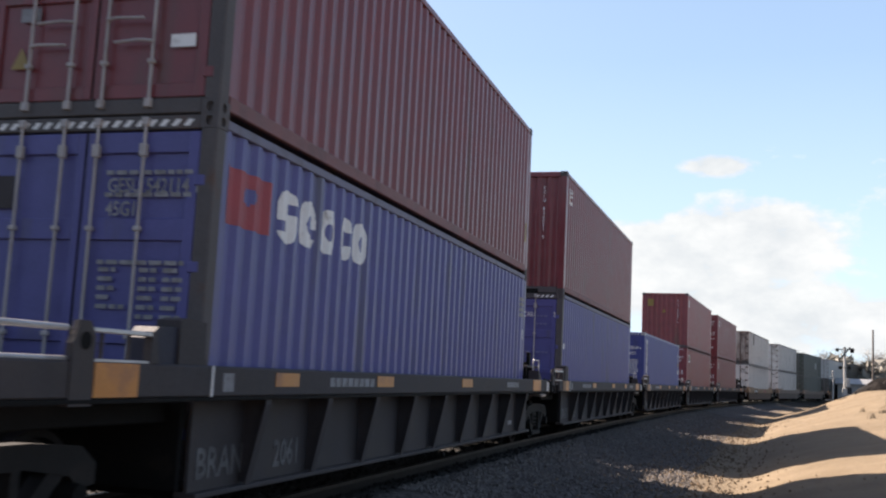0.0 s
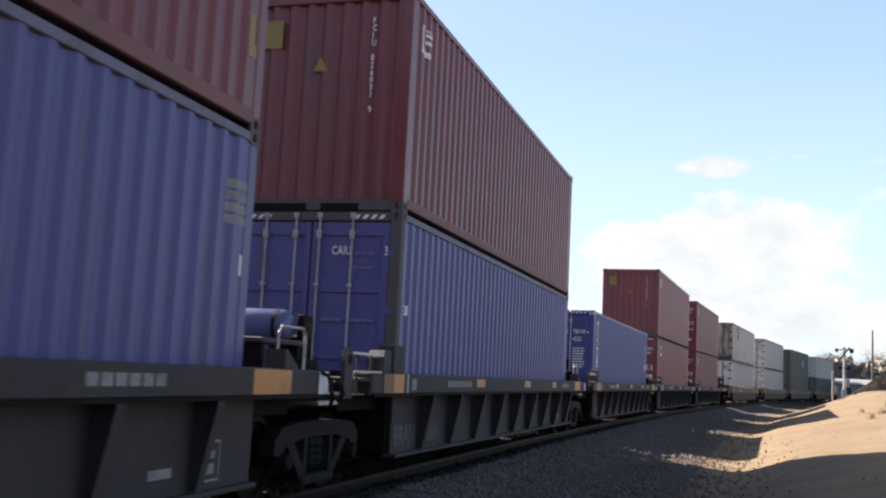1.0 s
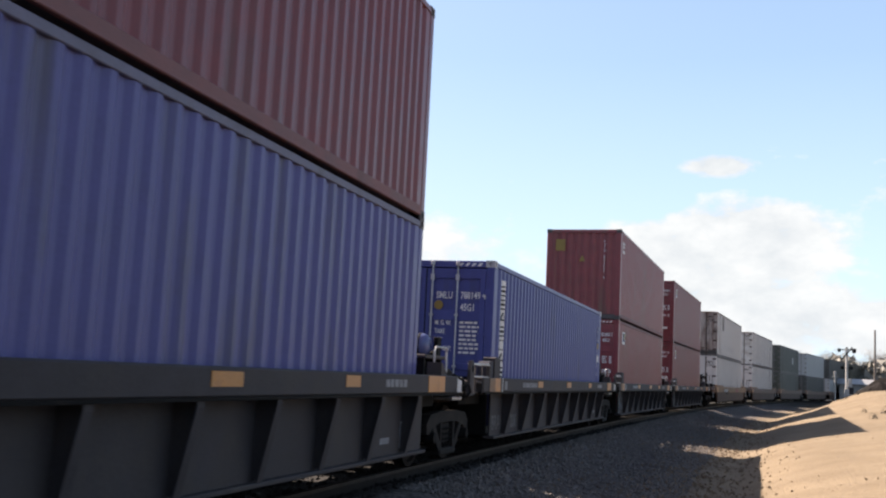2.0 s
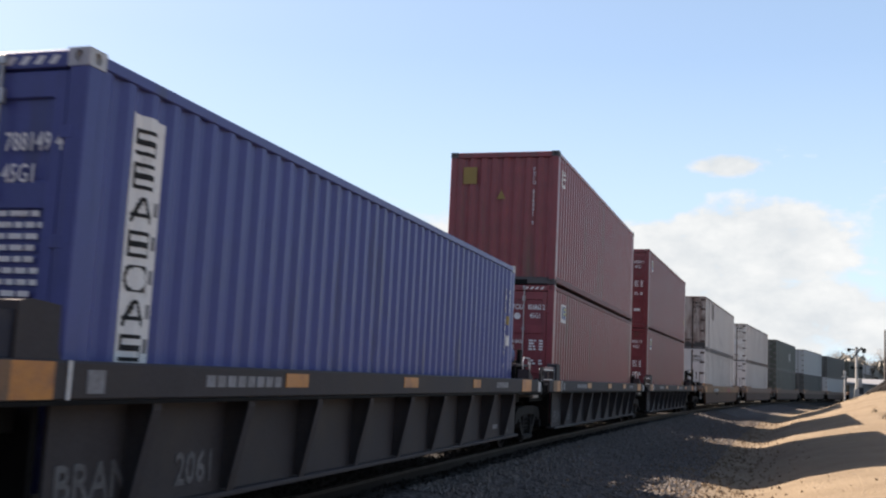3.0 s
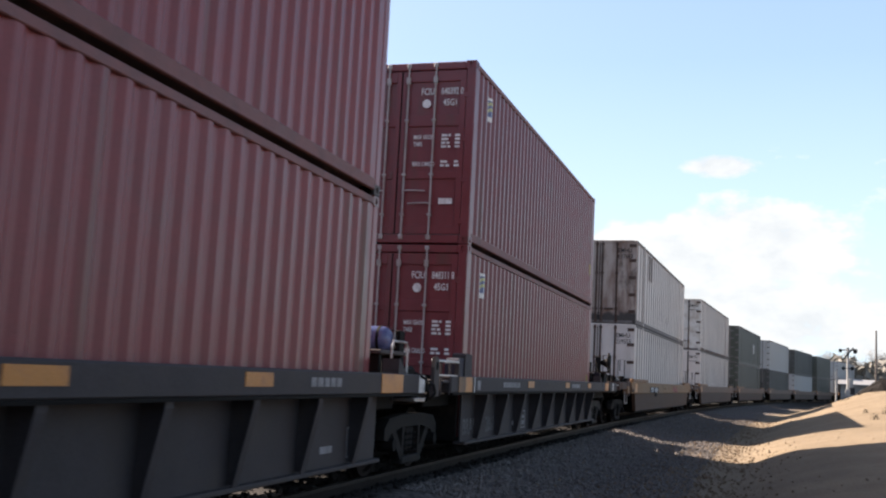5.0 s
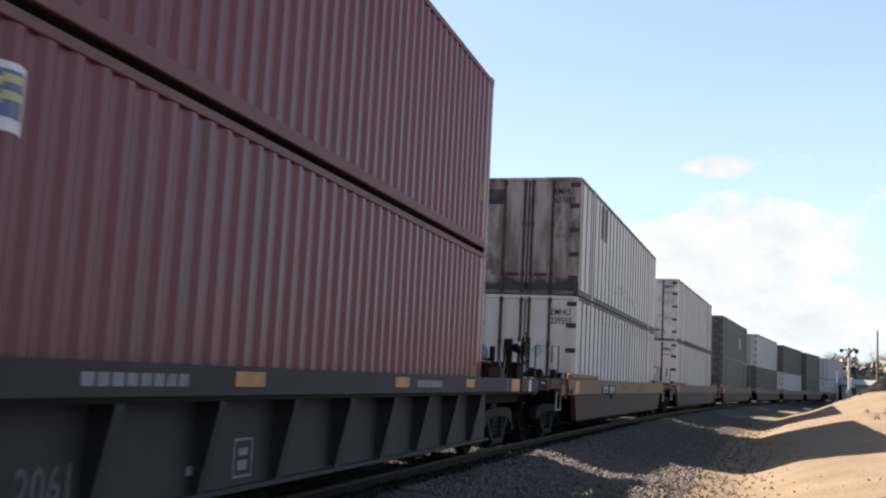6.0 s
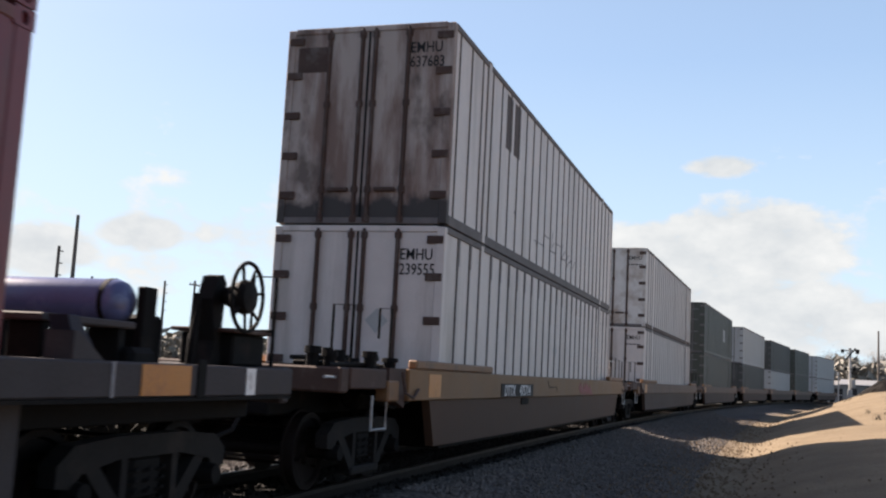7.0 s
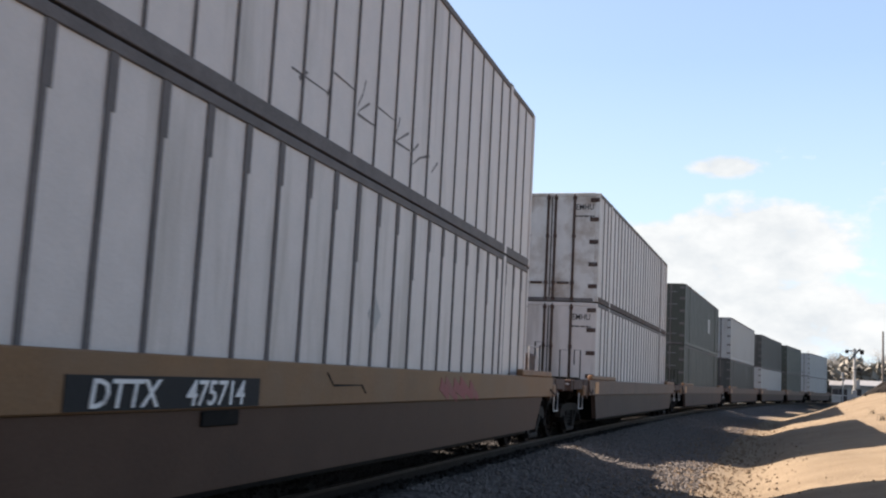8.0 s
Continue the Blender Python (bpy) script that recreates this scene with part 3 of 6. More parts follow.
def iso_container(name, label, length, mat, near="doors", frame_mat=None, rail_mat=None, cast_mat=None, stripes=False, group="containers on the train", rod_mat=None, low_edge=None, top_edge=None):
    """A corrugated steel box, 2.44 m wide and 2.90 m high; its near end is at x = 0."""
    W, H = 1.219, 2.896
    frame_mat, rail_mat, cast_mat = frame_mat or M_FRAME, rail_mat or mat, cast_mat or frame_mat or M_FRAME
    box = thing(name, label, "shipping container", group)
    pts = turns(0.16, length - 0.16, 0.278, 0.036)
    for sgn in (-1, 1):
        s = Shape()
        v = [(x, sgn * (W - 0.012 - d), z) for z in (0.18, H - 0.095) for x, d in pts] + [(x, sgn * (W - 0.06 - d), z) for z in (0.18, H - 0.095) for x, d in pts]
        n = len(pts)
        f = [(i, i + 1, n + i + 1, n + i) for i in range(n - 1)] + [(2 * n + i, 2 * n + i + 1, 3 * n + i + 1, 3 * n + i) for i in range(n - 1)]
        part("side_panel", s.add(v, f), mat, box)
        part("bottom_rail", Shape().box(0.17, length - 0.17, *sorted((sgn * W, sgn * (W - 0.06))), 0.055, 0.185, 0.008), low_edge or rail_mat, box)
        part("top_rail", Shape().box(0.17, length - 0.17, *sorted((sgn * W, sgn * (W - 0.06))), H - 0.10, H - 0.018, 0.008), top_edge or rail_mat, box)
        for x0, x1 in ((0.0, 0.16), (length - 0.16, length)):
            part("corner_post", Shape().box(x0 + 0.004, x1 - 0.002, *sorted((sgn * (W - 0.004), sgn * (W - 0.15))), 0.11, H - 0.11, 0.012), frame_mat if x0 == 0 and near == "doors" else rail_mat, box)
        for x, sx in ((0.0, 1), (length, -1)):
            for z, sz in ((0.0, 1), (H, -1)):
                part("corner_casting", casting(x, sgn * W, z, sx, -sgn, sz), cast_mat, box)
    part("roof", Shape().box(0.05, length - 0.05, -W + 0.055, W - 0.055, H - 0.06, H - 0.03), mat, box)
    part("floor", Shape().box(0.03, length - 0.03, -W + 0.062, W - 0.062, 0.09, 0.16), M_FRAME, box)
    # far end
    fp = turns(-W + 0.15, W - 0.15, 0.25, 0.045, 0.05)
    s = Shape()
    n = len(fp)
    s.add([(length - 0.03 - d, y, z) for z in (0.13, H - 0.1) for y, d in fp] + [(length - 0.09 - d, y, z) for z in (0.13, H - 0.1) for y, d in fp],
          [(i, i + 1, n + i + 1, n + i) for i in range(n - 1)] + [(2 * n + i, 2 * n + i + 1, 3 * n + i + 1, 3 * n + i) for i in range(n - 1)])
    part("end_panel", s, mat, box)
    part("end_sill", Shape().box(length - 0.10, length - 0.004, -W + 0.165, W - 0.165, 0.01, 0.13, 0.008), rail_mat, box)
    part("end_header", Shape().box(length - 0.10, length - 0.004, -W + 0.165, W - 0.165, H - 0.11, H - 0.01, 0.008), rail_mat, box)
    part("end_sill", Shape().box(0.004, 0.10, -W + 0.165, W - 0.165, 0.01, 0.135, 0.008), frame_mat, box)
    part("end_header", Shape().box(0.004, 0.10, -W + 0.165, W - 0.165, H - 0.125, H - 0.008, 0.008), frame_mat if stripes else rail_mat, box)
    if stripes:
        s = Shape()
        for i in range(18):
            y = W - 0.22 - i * 0.112
            if stripes == "corners" and 3 < i < 14:
                continue
            s.add([(0.001, y, H - 0.10), (0.001, y - 0.055, H - 0.10), (0.001, y - 0.10, H - 0.045), (0.001, y - 0.045, H - 0.045)], [(0, 1, 2, 3)])
        part("hazard_stripes", s, M_INK, box, "slanting white hazard stripes")
    if near == "doors":
        doors(box, W, H, mat, rod_mat or M_ROD)
    else:
        s = Shape()
        s.add([(0.03 + d, y, z) for z in (0.13, H - 0.12) for y, d in fp] + [(0.09 + d, y, z) for z in (0.13, H - 0.12) for y, d in fp],
              [(i, i + 1, n + i + 1, n + i) for i in range(n - 1)] + [(2 * n + i, 2 * n + i + 1, 3 * n + i + 1, 3 * n + i) for i in range(n - 1)])
        part("end_panel", s, mat, box)
    return box, pts, fp


def doors(box, W, H, mat, rod_mat):
    """Two doors with pressed panels, each with two lock rods, cams, guides and handles."""
    for sgn in (-1, 1):       # -1 is the door on the camera's side
        y_in, y_out = sgn * 0.012, sgn * (W - 0.155)
        lo, hi = sorted((y_in, y_out))
        door = part("door", Shape().box(0.045, 0.085, lo, hi, 0.15, H - 0.14), mat, box)
        # raised rim and bars round the recessed fields
        for z0, z1 in ((0.15, 0.27), (1.02, 1.14), (1.86, 2.04), (2.58, H - 0.14)):
            part("door_bar", Shape().box(0.018, 0.046, lo + 0.071, hi - 0.071, z0, z1, 0.006), mat, door)
        for a, b in ((lo, lo + 0.07), (hi - 0.10, hi)) if sgn > 0 else ((lo, lo + 0.10), (hi - 0.07, hi)):
            part("door_stile", Shape().box(0.016, 0.046, a, b, 0.15, H - 0.14, 0.006), mat, door)
        part("gasket", Shape().box(0.03, 0.07, *sorted((y_in - sgn * 0.010, y_in)), 0.15, H - 0.14), M_RUBBER, door)
        for k in (0.12, 0.57) if sgn < 0 else (0.21, 0.63):
            y = sgn * k
            rod = Shape().tube([(-0.012, y, 0.06), (-0.012, y, H - 0.05)], 0.0145, 8)
            part("lock_rod", rod, rod_mat, door)
            for z, hh in ((0.10, 0.04), (0.45, 0.02), (1.08, 0.02), (1.95, 0.02), (H - 0.30, 0.055), (H - 0.06, 0.035)):
                part("rod_bracket", Shape().box(-0.034, 0.016, y - 0.028, y + 0.036, z - hh, z + hh, 0.008), rod_mat, door)
            hz = 0.82 if k < 0.5 else 0.62
            d = 1 if k < 0.5 else -1
            h = Shape().tube([(-0.03, y, hz), (-0.045, y + sgn * d * 0.10, hz + 0.01), (-0.035, y + sgn * d * 0.36, hz)], 0.012, 6)
            part("door_handle", h, rod_mat, door)
        for z in (0.35, 1.0, 1.65, 2.35):
            yy = sorted((y_out - sgn * 0.02, y_out + sgn * 0.075))
            part("hinge", Shape().box(0.0, 0.03, *yy, z - 0.045, z + 0.045, 0.006), mat, door)


def domestic_container(name, label, length, mat, door_mat=None, ribs=0.622, rib_w=0.035, rib_mat=None, shift=0.15, rail_mat=None, group="containers on the train", worn=False):
    """A 53 ft plate-walled box, 2.59 m wide and 2.90 m high, with posts at the 40 ft lifting points."""
    W, H = 1.295, 2.92
    door_mat, rib_mat = door_mat or mat, rib_mat or M_POST
    rod_mat = M_BROWN if mat == M_WHITE else M_POST
    box = thing(name, label, "shipping container", group)
    lift = (length - 12.192) / 2
    for sgn in (-1, 1):
        part("side_panel", Shape().box(0.10, length - 0.10, *sorted((sgn * (W - 0.022), sgn * (W - 0.06))), 0.15, H - 0.09), mat, box)
        part("bottom_rail", Shape().box(0.12, length - 0.12, *sorted((sgn * W, sgn * (W - 0.08))), 0.01, 0.155, 0.006), rail_mat or mat, box)
        part("top_rail", Shape().box(0.12, length - 0.12, *sorted((sgn * W, sgn * (W - 0.08))), H - 0.095, H - 0.005, 0.006), M_POST, box)
        for x in (0.06, length - 0.06):
            part("corner_post", Shape().box(x - 0.058, x + 0.058, *sorted((sgn * W, sgn * (W - 0.12))), 0.02, H - 0.02, 0.008), door_mat if x < 1 else mat, box)
        for x in (lift, length - lift):
            part("lifting_post", Shape().box(x - 0.075, x + 0.075, *sorted((sgn * (W + 0.004), sgn * (W - 0.08))), 0.02, H - 0.01, 0.006), mat, box)
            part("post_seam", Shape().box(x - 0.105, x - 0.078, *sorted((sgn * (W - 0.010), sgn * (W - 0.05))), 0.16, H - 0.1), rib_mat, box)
            part("lifting_casting", Shape().box(x - 0.09, x + 0.09, *sorted((sgn * (W + 0.006), sgn * (W - 0.16))), H - 0.03, H + 0.012, 0.008), M_POST, box)
        if sgn == -1:
            rng = random.Random(len(name) + int(ribs * 1000))
            i = 0
            while shift + i * ribs < length - 0.2:
                x = shift + i * ribs
                i += 1
                if x < 0.2 or min(abs(x - lift), abs(x - length + lift)) < 0.14:
                    continue
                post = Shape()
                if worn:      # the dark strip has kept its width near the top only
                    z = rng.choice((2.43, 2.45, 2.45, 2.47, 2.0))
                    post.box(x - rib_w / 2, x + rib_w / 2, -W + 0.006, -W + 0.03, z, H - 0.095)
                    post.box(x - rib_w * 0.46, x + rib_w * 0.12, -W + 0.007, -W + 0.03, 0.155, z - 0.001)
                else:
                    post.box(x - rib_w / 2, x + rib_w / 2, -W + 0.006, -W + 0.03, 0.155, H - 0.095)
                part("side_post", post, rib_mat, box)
    part("roof", Shape().box(0.05, length - 0.05, -W + 0.08, W - 0.08, H - 0.06, H - 0.012), mat, box)
    part("floor", Shape().box(0.03, length - 0.03, -W + 0.085, W - 0.085, 0.06, 0.15), M_FRAME, box)
    part("end_panel", Shape().box(length - 0.06, length - 0.01, -W + 0.12, W - 0.12, 0.03, H - 0.03), mat, box)
    part("end_header", Shape().box(0.004, 0.10, -W + 0.122, W - 0.122, H - 0.09, H - 0.006, 0.006), door_mat, box)
    part("end_sill", Shape().box(0.004, 0.10, -W + 0.122, W - 0.122, 0.01, 0.10, 0.006), M_POST, box)
    for sgn in (-1, 1):
        lo, hi = sorted((sgn * 0.012, sgn * (W - 0.123)))
        door = part("door", Shape().box(0.02, 0.07, lo, hi, 0.105, H - 0.095), door_mat, box)
        for k in (0.10, 0.61):
            y = sgn * k
            part("lock_rod", Shape().tube([(-0.006, y, 0.03), (-0.006, y, H - 0.05)], 0.024, 8), rod_mat, door)
            part("rod_seam", Shape().box(0.012, 0.021, y - 0.028, y + 0.040, 0.12, H - 0.11), rod_mat, door)
            for z in (0.08, 0.50, 1.75, H - 0.14):
                part("rod_bracket", Shape().box(-0.02, 0.021, y - 0.05, y + 0.05, z - 0.05, z + 0.05, 0.012), rod_mat, door)
        part("door_handle", Shape().box(-0.03, 0.02, *sorted((sgn * 0.20, sgn * 0.52)), 0.47, 0.53, 0.01), rod_mat, door)
        part("gasket", Shape().box(0.005, 0.03, *sorted((sgn * 0.001, sgn * 0.013)), 0.105, H - 0.095), M_RUBBER, door)
        for z in (0.42, 1.0, 1.6, 2.2, 2.72):
            part("hinge", Shape().box(-0.012, 0.021, *sorted((sgn * (W - 0.02), sgn * (W - 0.26))), z - 0.055, z + 0.055, 0.008), rod_mat, door)
    return box


LOW, STACK = 0.40, 2.908      # the lower box's floor above the rails; the next box above that


# ---- the well cars ----
def wheelset(truck, x):
    s = Shape()
    for y in (-0.72, 0.72):
        k = 1 if y > 0 else -1
        prof = [(y - k * 0.07, 0.445), (y - k * 0.045, 0.445), (y - k * 0.04, 0.42), (y + k * 0.06, 0.415), (y + k * 0.065, 0.36), (y + k * 0.02, 0.345), (y + k * 0.015, 0.15), (y + k * 0.07, 0.13)]
        s.lathe(prof, "y", (0, 0, 0), 28)
    s.lathe([(-1.05, 0.075), (1.05, 0.075)], "y", (0, 0, 0), 12)
    for k in range(3):      # balance holes and chalk marks let the turning show
        a = k * math.tau / 3
        s.lathe([(-0.80, 0.02), (0.80, 0.02)], "y", (0.25 * math.cos(a), 0, 0.25 * math.sin(a)), 8)
    w = part("wheelset", s, M_RAIL, truck, "steel wheels on their axle", smooth=True)
    w.location = (x, 0, 0.42)
    WHEELS.append(w)
    return w


WHEELS = []


def truck(car, x):
    """A two-axle truck with cast side frames, springs and bolster."""
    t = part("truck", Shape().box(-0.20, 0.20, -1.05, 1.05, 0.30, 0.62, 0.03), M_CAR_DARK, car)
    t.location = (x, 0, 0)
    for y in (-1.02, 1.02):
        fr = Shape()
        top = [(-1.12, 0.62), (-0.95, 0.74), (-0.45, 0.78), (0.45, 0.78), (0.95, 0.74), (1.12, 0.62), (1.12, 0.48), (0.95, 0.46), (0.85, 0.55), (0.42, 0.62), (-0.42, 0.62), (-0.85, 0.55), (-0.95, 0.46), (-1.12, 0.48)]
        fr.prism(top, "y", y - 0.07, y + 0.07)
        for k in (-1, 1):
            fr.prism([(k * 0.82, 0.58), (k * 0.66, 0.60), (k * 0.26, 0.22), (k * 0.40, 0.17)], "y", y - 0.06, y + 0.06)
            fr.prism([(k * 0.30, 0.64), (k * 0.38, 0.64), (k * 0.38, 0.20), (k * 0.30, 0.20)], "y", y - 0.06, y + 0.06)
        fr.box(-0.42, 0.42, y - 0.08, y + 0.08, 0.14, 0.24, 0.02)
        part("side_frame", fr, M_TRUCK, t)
        for k in (-0.18, 0.0, 0.18):
            sp = [(k + 0.055 * math.cos(a * 0.9), y + 0.055 * math.sin(a * 0.9), 0.24 + 0.30 * a / 28) for a in range(29)]
            part("spring", Shape().tube(sp, 0.014, 5), M_CAR_DARK, t)
        for k in (-0.89, 0.89):
            part("bearing_cap", Shape().lathe([(y - 0.13 if y < 0 else y + 0.13, 0.08), (y, 0.10)], "y", (k, 0, 0.42), 14), M_CAR_DARK, t, smooth=True)
    for k in (-0.89, 0.89):
        wheelset(t, k)
    return t


def grab_iron(parent, pts, r=0.014, mat=None, name="grab_iron"):
    return part(name, Shape().tube(pts, r, 7), mat or M_STEEL, parent)


def bulkhead_end(car, x, d):
    """The platform between wells; d is +1 towards the far end."""
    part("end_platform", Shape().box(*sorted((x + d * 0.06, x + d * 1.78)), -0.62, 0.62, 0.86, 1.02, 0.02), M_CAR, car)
    # near-black tone paints the shade at the well's end
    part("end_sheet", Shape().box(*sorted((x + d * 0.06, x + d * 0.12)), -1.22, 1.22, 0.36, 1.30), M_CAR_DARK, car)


def grey_well(name, label, length=12.192, brake=False, first=False, gusset=0.70, marks=((0.78, 1.25), (3.27, 3.80), (6.74, 7.30)), stencils=((1.96, 8), (9.6, 6))):
    """One 40 ft well of an articulated car: deep side sheets, gussets below a boxed top chord, platforms over shared trucks."""
    car = thing(name, label, "railway well car", "grey well cars of the train")
    a = -3.3 if first else -1.46
    b = length + 3.40 if brake else length + 1.28
    for sgn in (-1, 1):
        part("top_chord", Shape().box(a, b, *sorted((sgn * 1.50, sgn * 1.262)), 1.07, 1.30, 0.015), M_CAR, car)
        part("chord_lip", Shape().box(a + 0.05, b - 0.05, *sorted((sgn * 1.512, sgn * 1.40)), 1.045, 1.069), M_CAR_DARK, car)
        part("side_sheet", Shape().box(-0.14, length + 0.14, *sorted((sgn * 1.245, sgn * 1.275)), 0.33, 1.07), M_CAR, car)
        part("bottom_chord", Shape().box(-0.14, length + 0.14, *sorted((sgn * 1.352, sgn * 1.16)), 0.30, 0.344, 0.008), M_CAR, car)
        for i in range(9):
            x = gusset + i * 1.33
            if x > length + 0.1:
                break
            g = Shape().prism([(sgn * 1.276, 0.36), (sgn * 1.276, 1.045), (sgn * 1.478, 1.045), (sgn * 1.478, 1.0), (sgn * 1.335, 0.36)], "x", x - 0.008, x + 0.008)
            part("gusset", g, M_CAR, car)
            part("gusset_flange", Shape().prism([(sgn * 1.336, 0.345), (sgn * 1.350, 0.345), (sgn * 1.492, 1.0), (sgn * 1.492, 1.044), (sgn * 1.479, 1.044), (sgn * 1.479, 1.0)], "x", x - 0.05, x + 0.05), M_CAR, car)
    part("well_floor", Shape().box(0, length, -1.2, 1.2, 0.28, 0.34), M_CAR_DARK, car)
    for x in (0.25, length - 0.25):
        for y in (-1.13, 1.13):
            part("container_foot", Shape().box(x - 0.2, x + 0.2, y - 0.09, y + 0.09, 0.335, 0.40), M_CAR, car)
    bulkhead_end(car, -0.1, -1)
    bulkhead_end(car, length + 0.1, 1)
    # tapered guides that lead the box into the well
    for sgn in (-1, 1):
        part("box_guide", Shape().prism([(-1.07, 1.301), (-0.73, 1.301), (-0.73, 1.56), (-0.98, 1.55), (-1.07, 1.47)], "y", *sorted((sgn * 1.45, sgn * 1.27))), M_GUIDE, car, "blue-grey box guide")
        part("box_guide", Shape().prism([(-0.725, 1.301), (-0.33, 1.301), (-0.36, 1.36), (-0.37, 1.61), (-0.62, 1.63), (-0.725, 1.61)], "y", *sorted((sgn * 1.47, sgn * 1.27))), M_CAR, car)
        part("box_guide", Shape().prism([(length + 0.30, 1.301), (length + 0.62, 1.301), (length + 0.34, 1.47), (length + 0.30, 1.47)], "y", *sorted((sgn * 1.47, sgn * 1.27))), M_CAR, car)
    # reflectors, stencils and lettering on the camera's side
    spots = [(-1.08, -0.42, 1.08, 1.292)] if not first else [(-1.72, -1.25, 1.08, 1.292)]
    spots += [(x0, x1, 1.15, 1.265) for x0, x1 in marks] + ([] if brake else [(length - 0.36, length + 0.38, 1.085, 1.29)])
    if brake:
        spots += [(13.19, 13.82, 1.085, 1.29)]
    for x0, x1, z0, z1 in spots:
        part("reflector", Shape().box(x0, x1, -1.506, -1.499, z0, z1), M_ORANGE, car)
        if x0 == -1.08:
            part("reflector", Shape().box(x0 - 0.04, x0 + 0.30, -1.509, -1.5065, z0, z1), M_LOGO_DULL, car)
    for x0, n in stencils:
        for i in range(n):
            part("stencil", Shape().box(x0 + i * 0.155, x0 + i * 0.155 + 0.125, -1.505, -1.499, 1.15, 1.235), M_INK_GREY, car, "worn pale stencil")
    part("joint_strip", Shape().box(-0.30, -0.275, -1.508, -1.499, 1.075, 1.30), M_INK, car)
    part("white_mark", Shape().box(-0.12, 0.05, -1.505, -1.499, 1.11, 1.25), M_INK_GREY, car)
    if not brake:
        part("white_mark", Shape().box(length + 1.02, length + 1.24, -1.506, -1.499, 1.08, 1.29), M_INK, car)
    lettering("BRAN", 0.33, 0.003, (-0.06, -1.279, 0.44), "side", M_STENCIL, car, 0.92, bold=0.02)
    lettering("2061", 0.33, 0.003, (1.28, -1.279, 0.44), "side", M_STENCIL, car, 0.86, bold=0.02)
    x = 3.88 if brake else length - 0.74
    for x0, x1, z0, z1 in ((x, x + 0.33, 0.40, 0.42), (x, x + 0.33, 0.70, 0.72), (x, x + 0.02, 0.40, 0.72), (x + 0.31, x + 0.33, 0.40, 0.72), (x + 0.08, x + 0.24, 0.46, 0.54), (x + 0.08, x + 0.24, 0.58, 0.64), (x - 0.72, x - 0.40, 0.48, 0.55)):
        part("data_mark", Shape().box(x0, x1, -1.281, -1.274, z0, z1), M_INK_GREY, car)
    part("walkway", Shape().box(-1.40, -0.3, -1.25, 1.25, 1.02, 1.05), M_CAR_DARK, car)
    part("walkway", Shape().box(length + 0.26, length + (1.68 if brake else 2.50), -1.25, 1.25, 1.021, 1.051), M_CAR_DARK, car)
    for sgn in (-1, 1):
        for x0, x1 in ((a + 0.02, -0.15), (length + 0.15, b - 0.02)):
            part("side_sill", Shape().box(x0, x1, *sorted((sgn * 1.10, sgn * 1.04)), 0.86, 1.018, 0.012), M_CAR_DARK, car)
    # side railing and bearing plate over the truck at the near end
    if not first:
        rail_x = (-2.18, -1.12)
    else:
        rail_x = (-1.86, -1.10)
        for z in (1.305, 1.49):
            part("railing", Shape().tube([(-3.1, -1.46, z), (-1.96, -1.46, z)], 0.02, 8), M_STEEL, car)
    part("rail_plate", Shape().prism([(rail_x[0] - 0.10, 1.03), (rail_x[0] + 0.12, 1.03), (rail_x[0] + 0.12, 1.45), (rail_x[0] + 0.06, 1.54), (rail_x[0] - 0.04, 1.54), (rail_x[0] - 0.10, 1.40)], "y", -1.51, -1.46), M_CAR, car)
    # near-black disc stands for the shaded hole; the plate is not pierced
    part("plate_hole", Shape().lathe([(-1.513, 0.055), (-1.505, 0.055)], "y", (rail_x[0] + 0.02, 0, 1.42), 14), M_HOLE, car)
    part("railing", Shape().box(rail_x[0], rail_x[1], -1.50, -1.43, 1.475, 1.505, 0.006), M_STEEL, car)
    part("railing", Shape().box(rail_x[0], rail_x[1], -1.49, -1.45, 1.295, 1.315, 0.004), M_STEEL, car)
    for k in (0.30, 0.68):
        xx = rail_x[0] + k * (rail_x[1] - rail_x[0])
        part("rail_post", Shape().tube([(xx, -1.47, 1.05), (xx, -1.47, 1.48)], 0.014, 7), M_CAR, car)
    part("rail_post", Shape().prism([(rail_x[1] - 0.02, 1.30), (rail_x[1] + 0.08, 1.30), (rail_x[1] + 0.03, 1.51), (rail_x[1] - 0.02, 1.51)], "y", -1.50, -1.44), M_CAR, car)
    part("step_plate", Shape().box(rail_x[0] + 0.45, rail_x[1], -1.47, -1.10, 1.20, 1.24, 0.01), M_CAR, car)
    # air tank and valve gear over the truck at the far end
    x = length + 1.80
    part("air_tank", Shape().lathe([(-0.86, 0.02), (-0.845, 0.10), (-0.80, 0.15), (-0.74, 0.172), (0.40, 0.172), (0.46, 0.12), (0.48, 0.02)], "y", (x, 0.0, 1.735), 28), M_TANK, car, "glossy blue air tank", smooth=True)
    part("tank_band", Shape().lathe([(-0.72, 0.177), (-0.68, 0.177)], "y", (x, 0.0, 1.735), 28), M_CAR_DARK, car, smooth=True)
    for y in (-0.70, 0.25):
        part("tank_cradle", Shape().box(x - 0.15, x + 0.15, y - 0.04, y + 0.04, 0.95, 1.60, 0.01), M_CAR_DARK, car)
    part("tank_bracket", Shape().box(x + 0.02, x + 0.20, -0.96, -0.89, 1.02, 1.86, 0.01), M_CAR_DARK, car)
    part("gear_bench", Shape().box(length + 0.30, length + 1.30, -1.24, -0.85, 1.52, 1.57, 0.01), M_CAR, car)
    for xx in (length + 0.40, length + 1.20):
        part("bench_leg", Shape().box(xx - 0.04, xx + 0.04, -1.20, -0.95, 1.02, 1.52, 0.008), M_CAR_DARK, car)
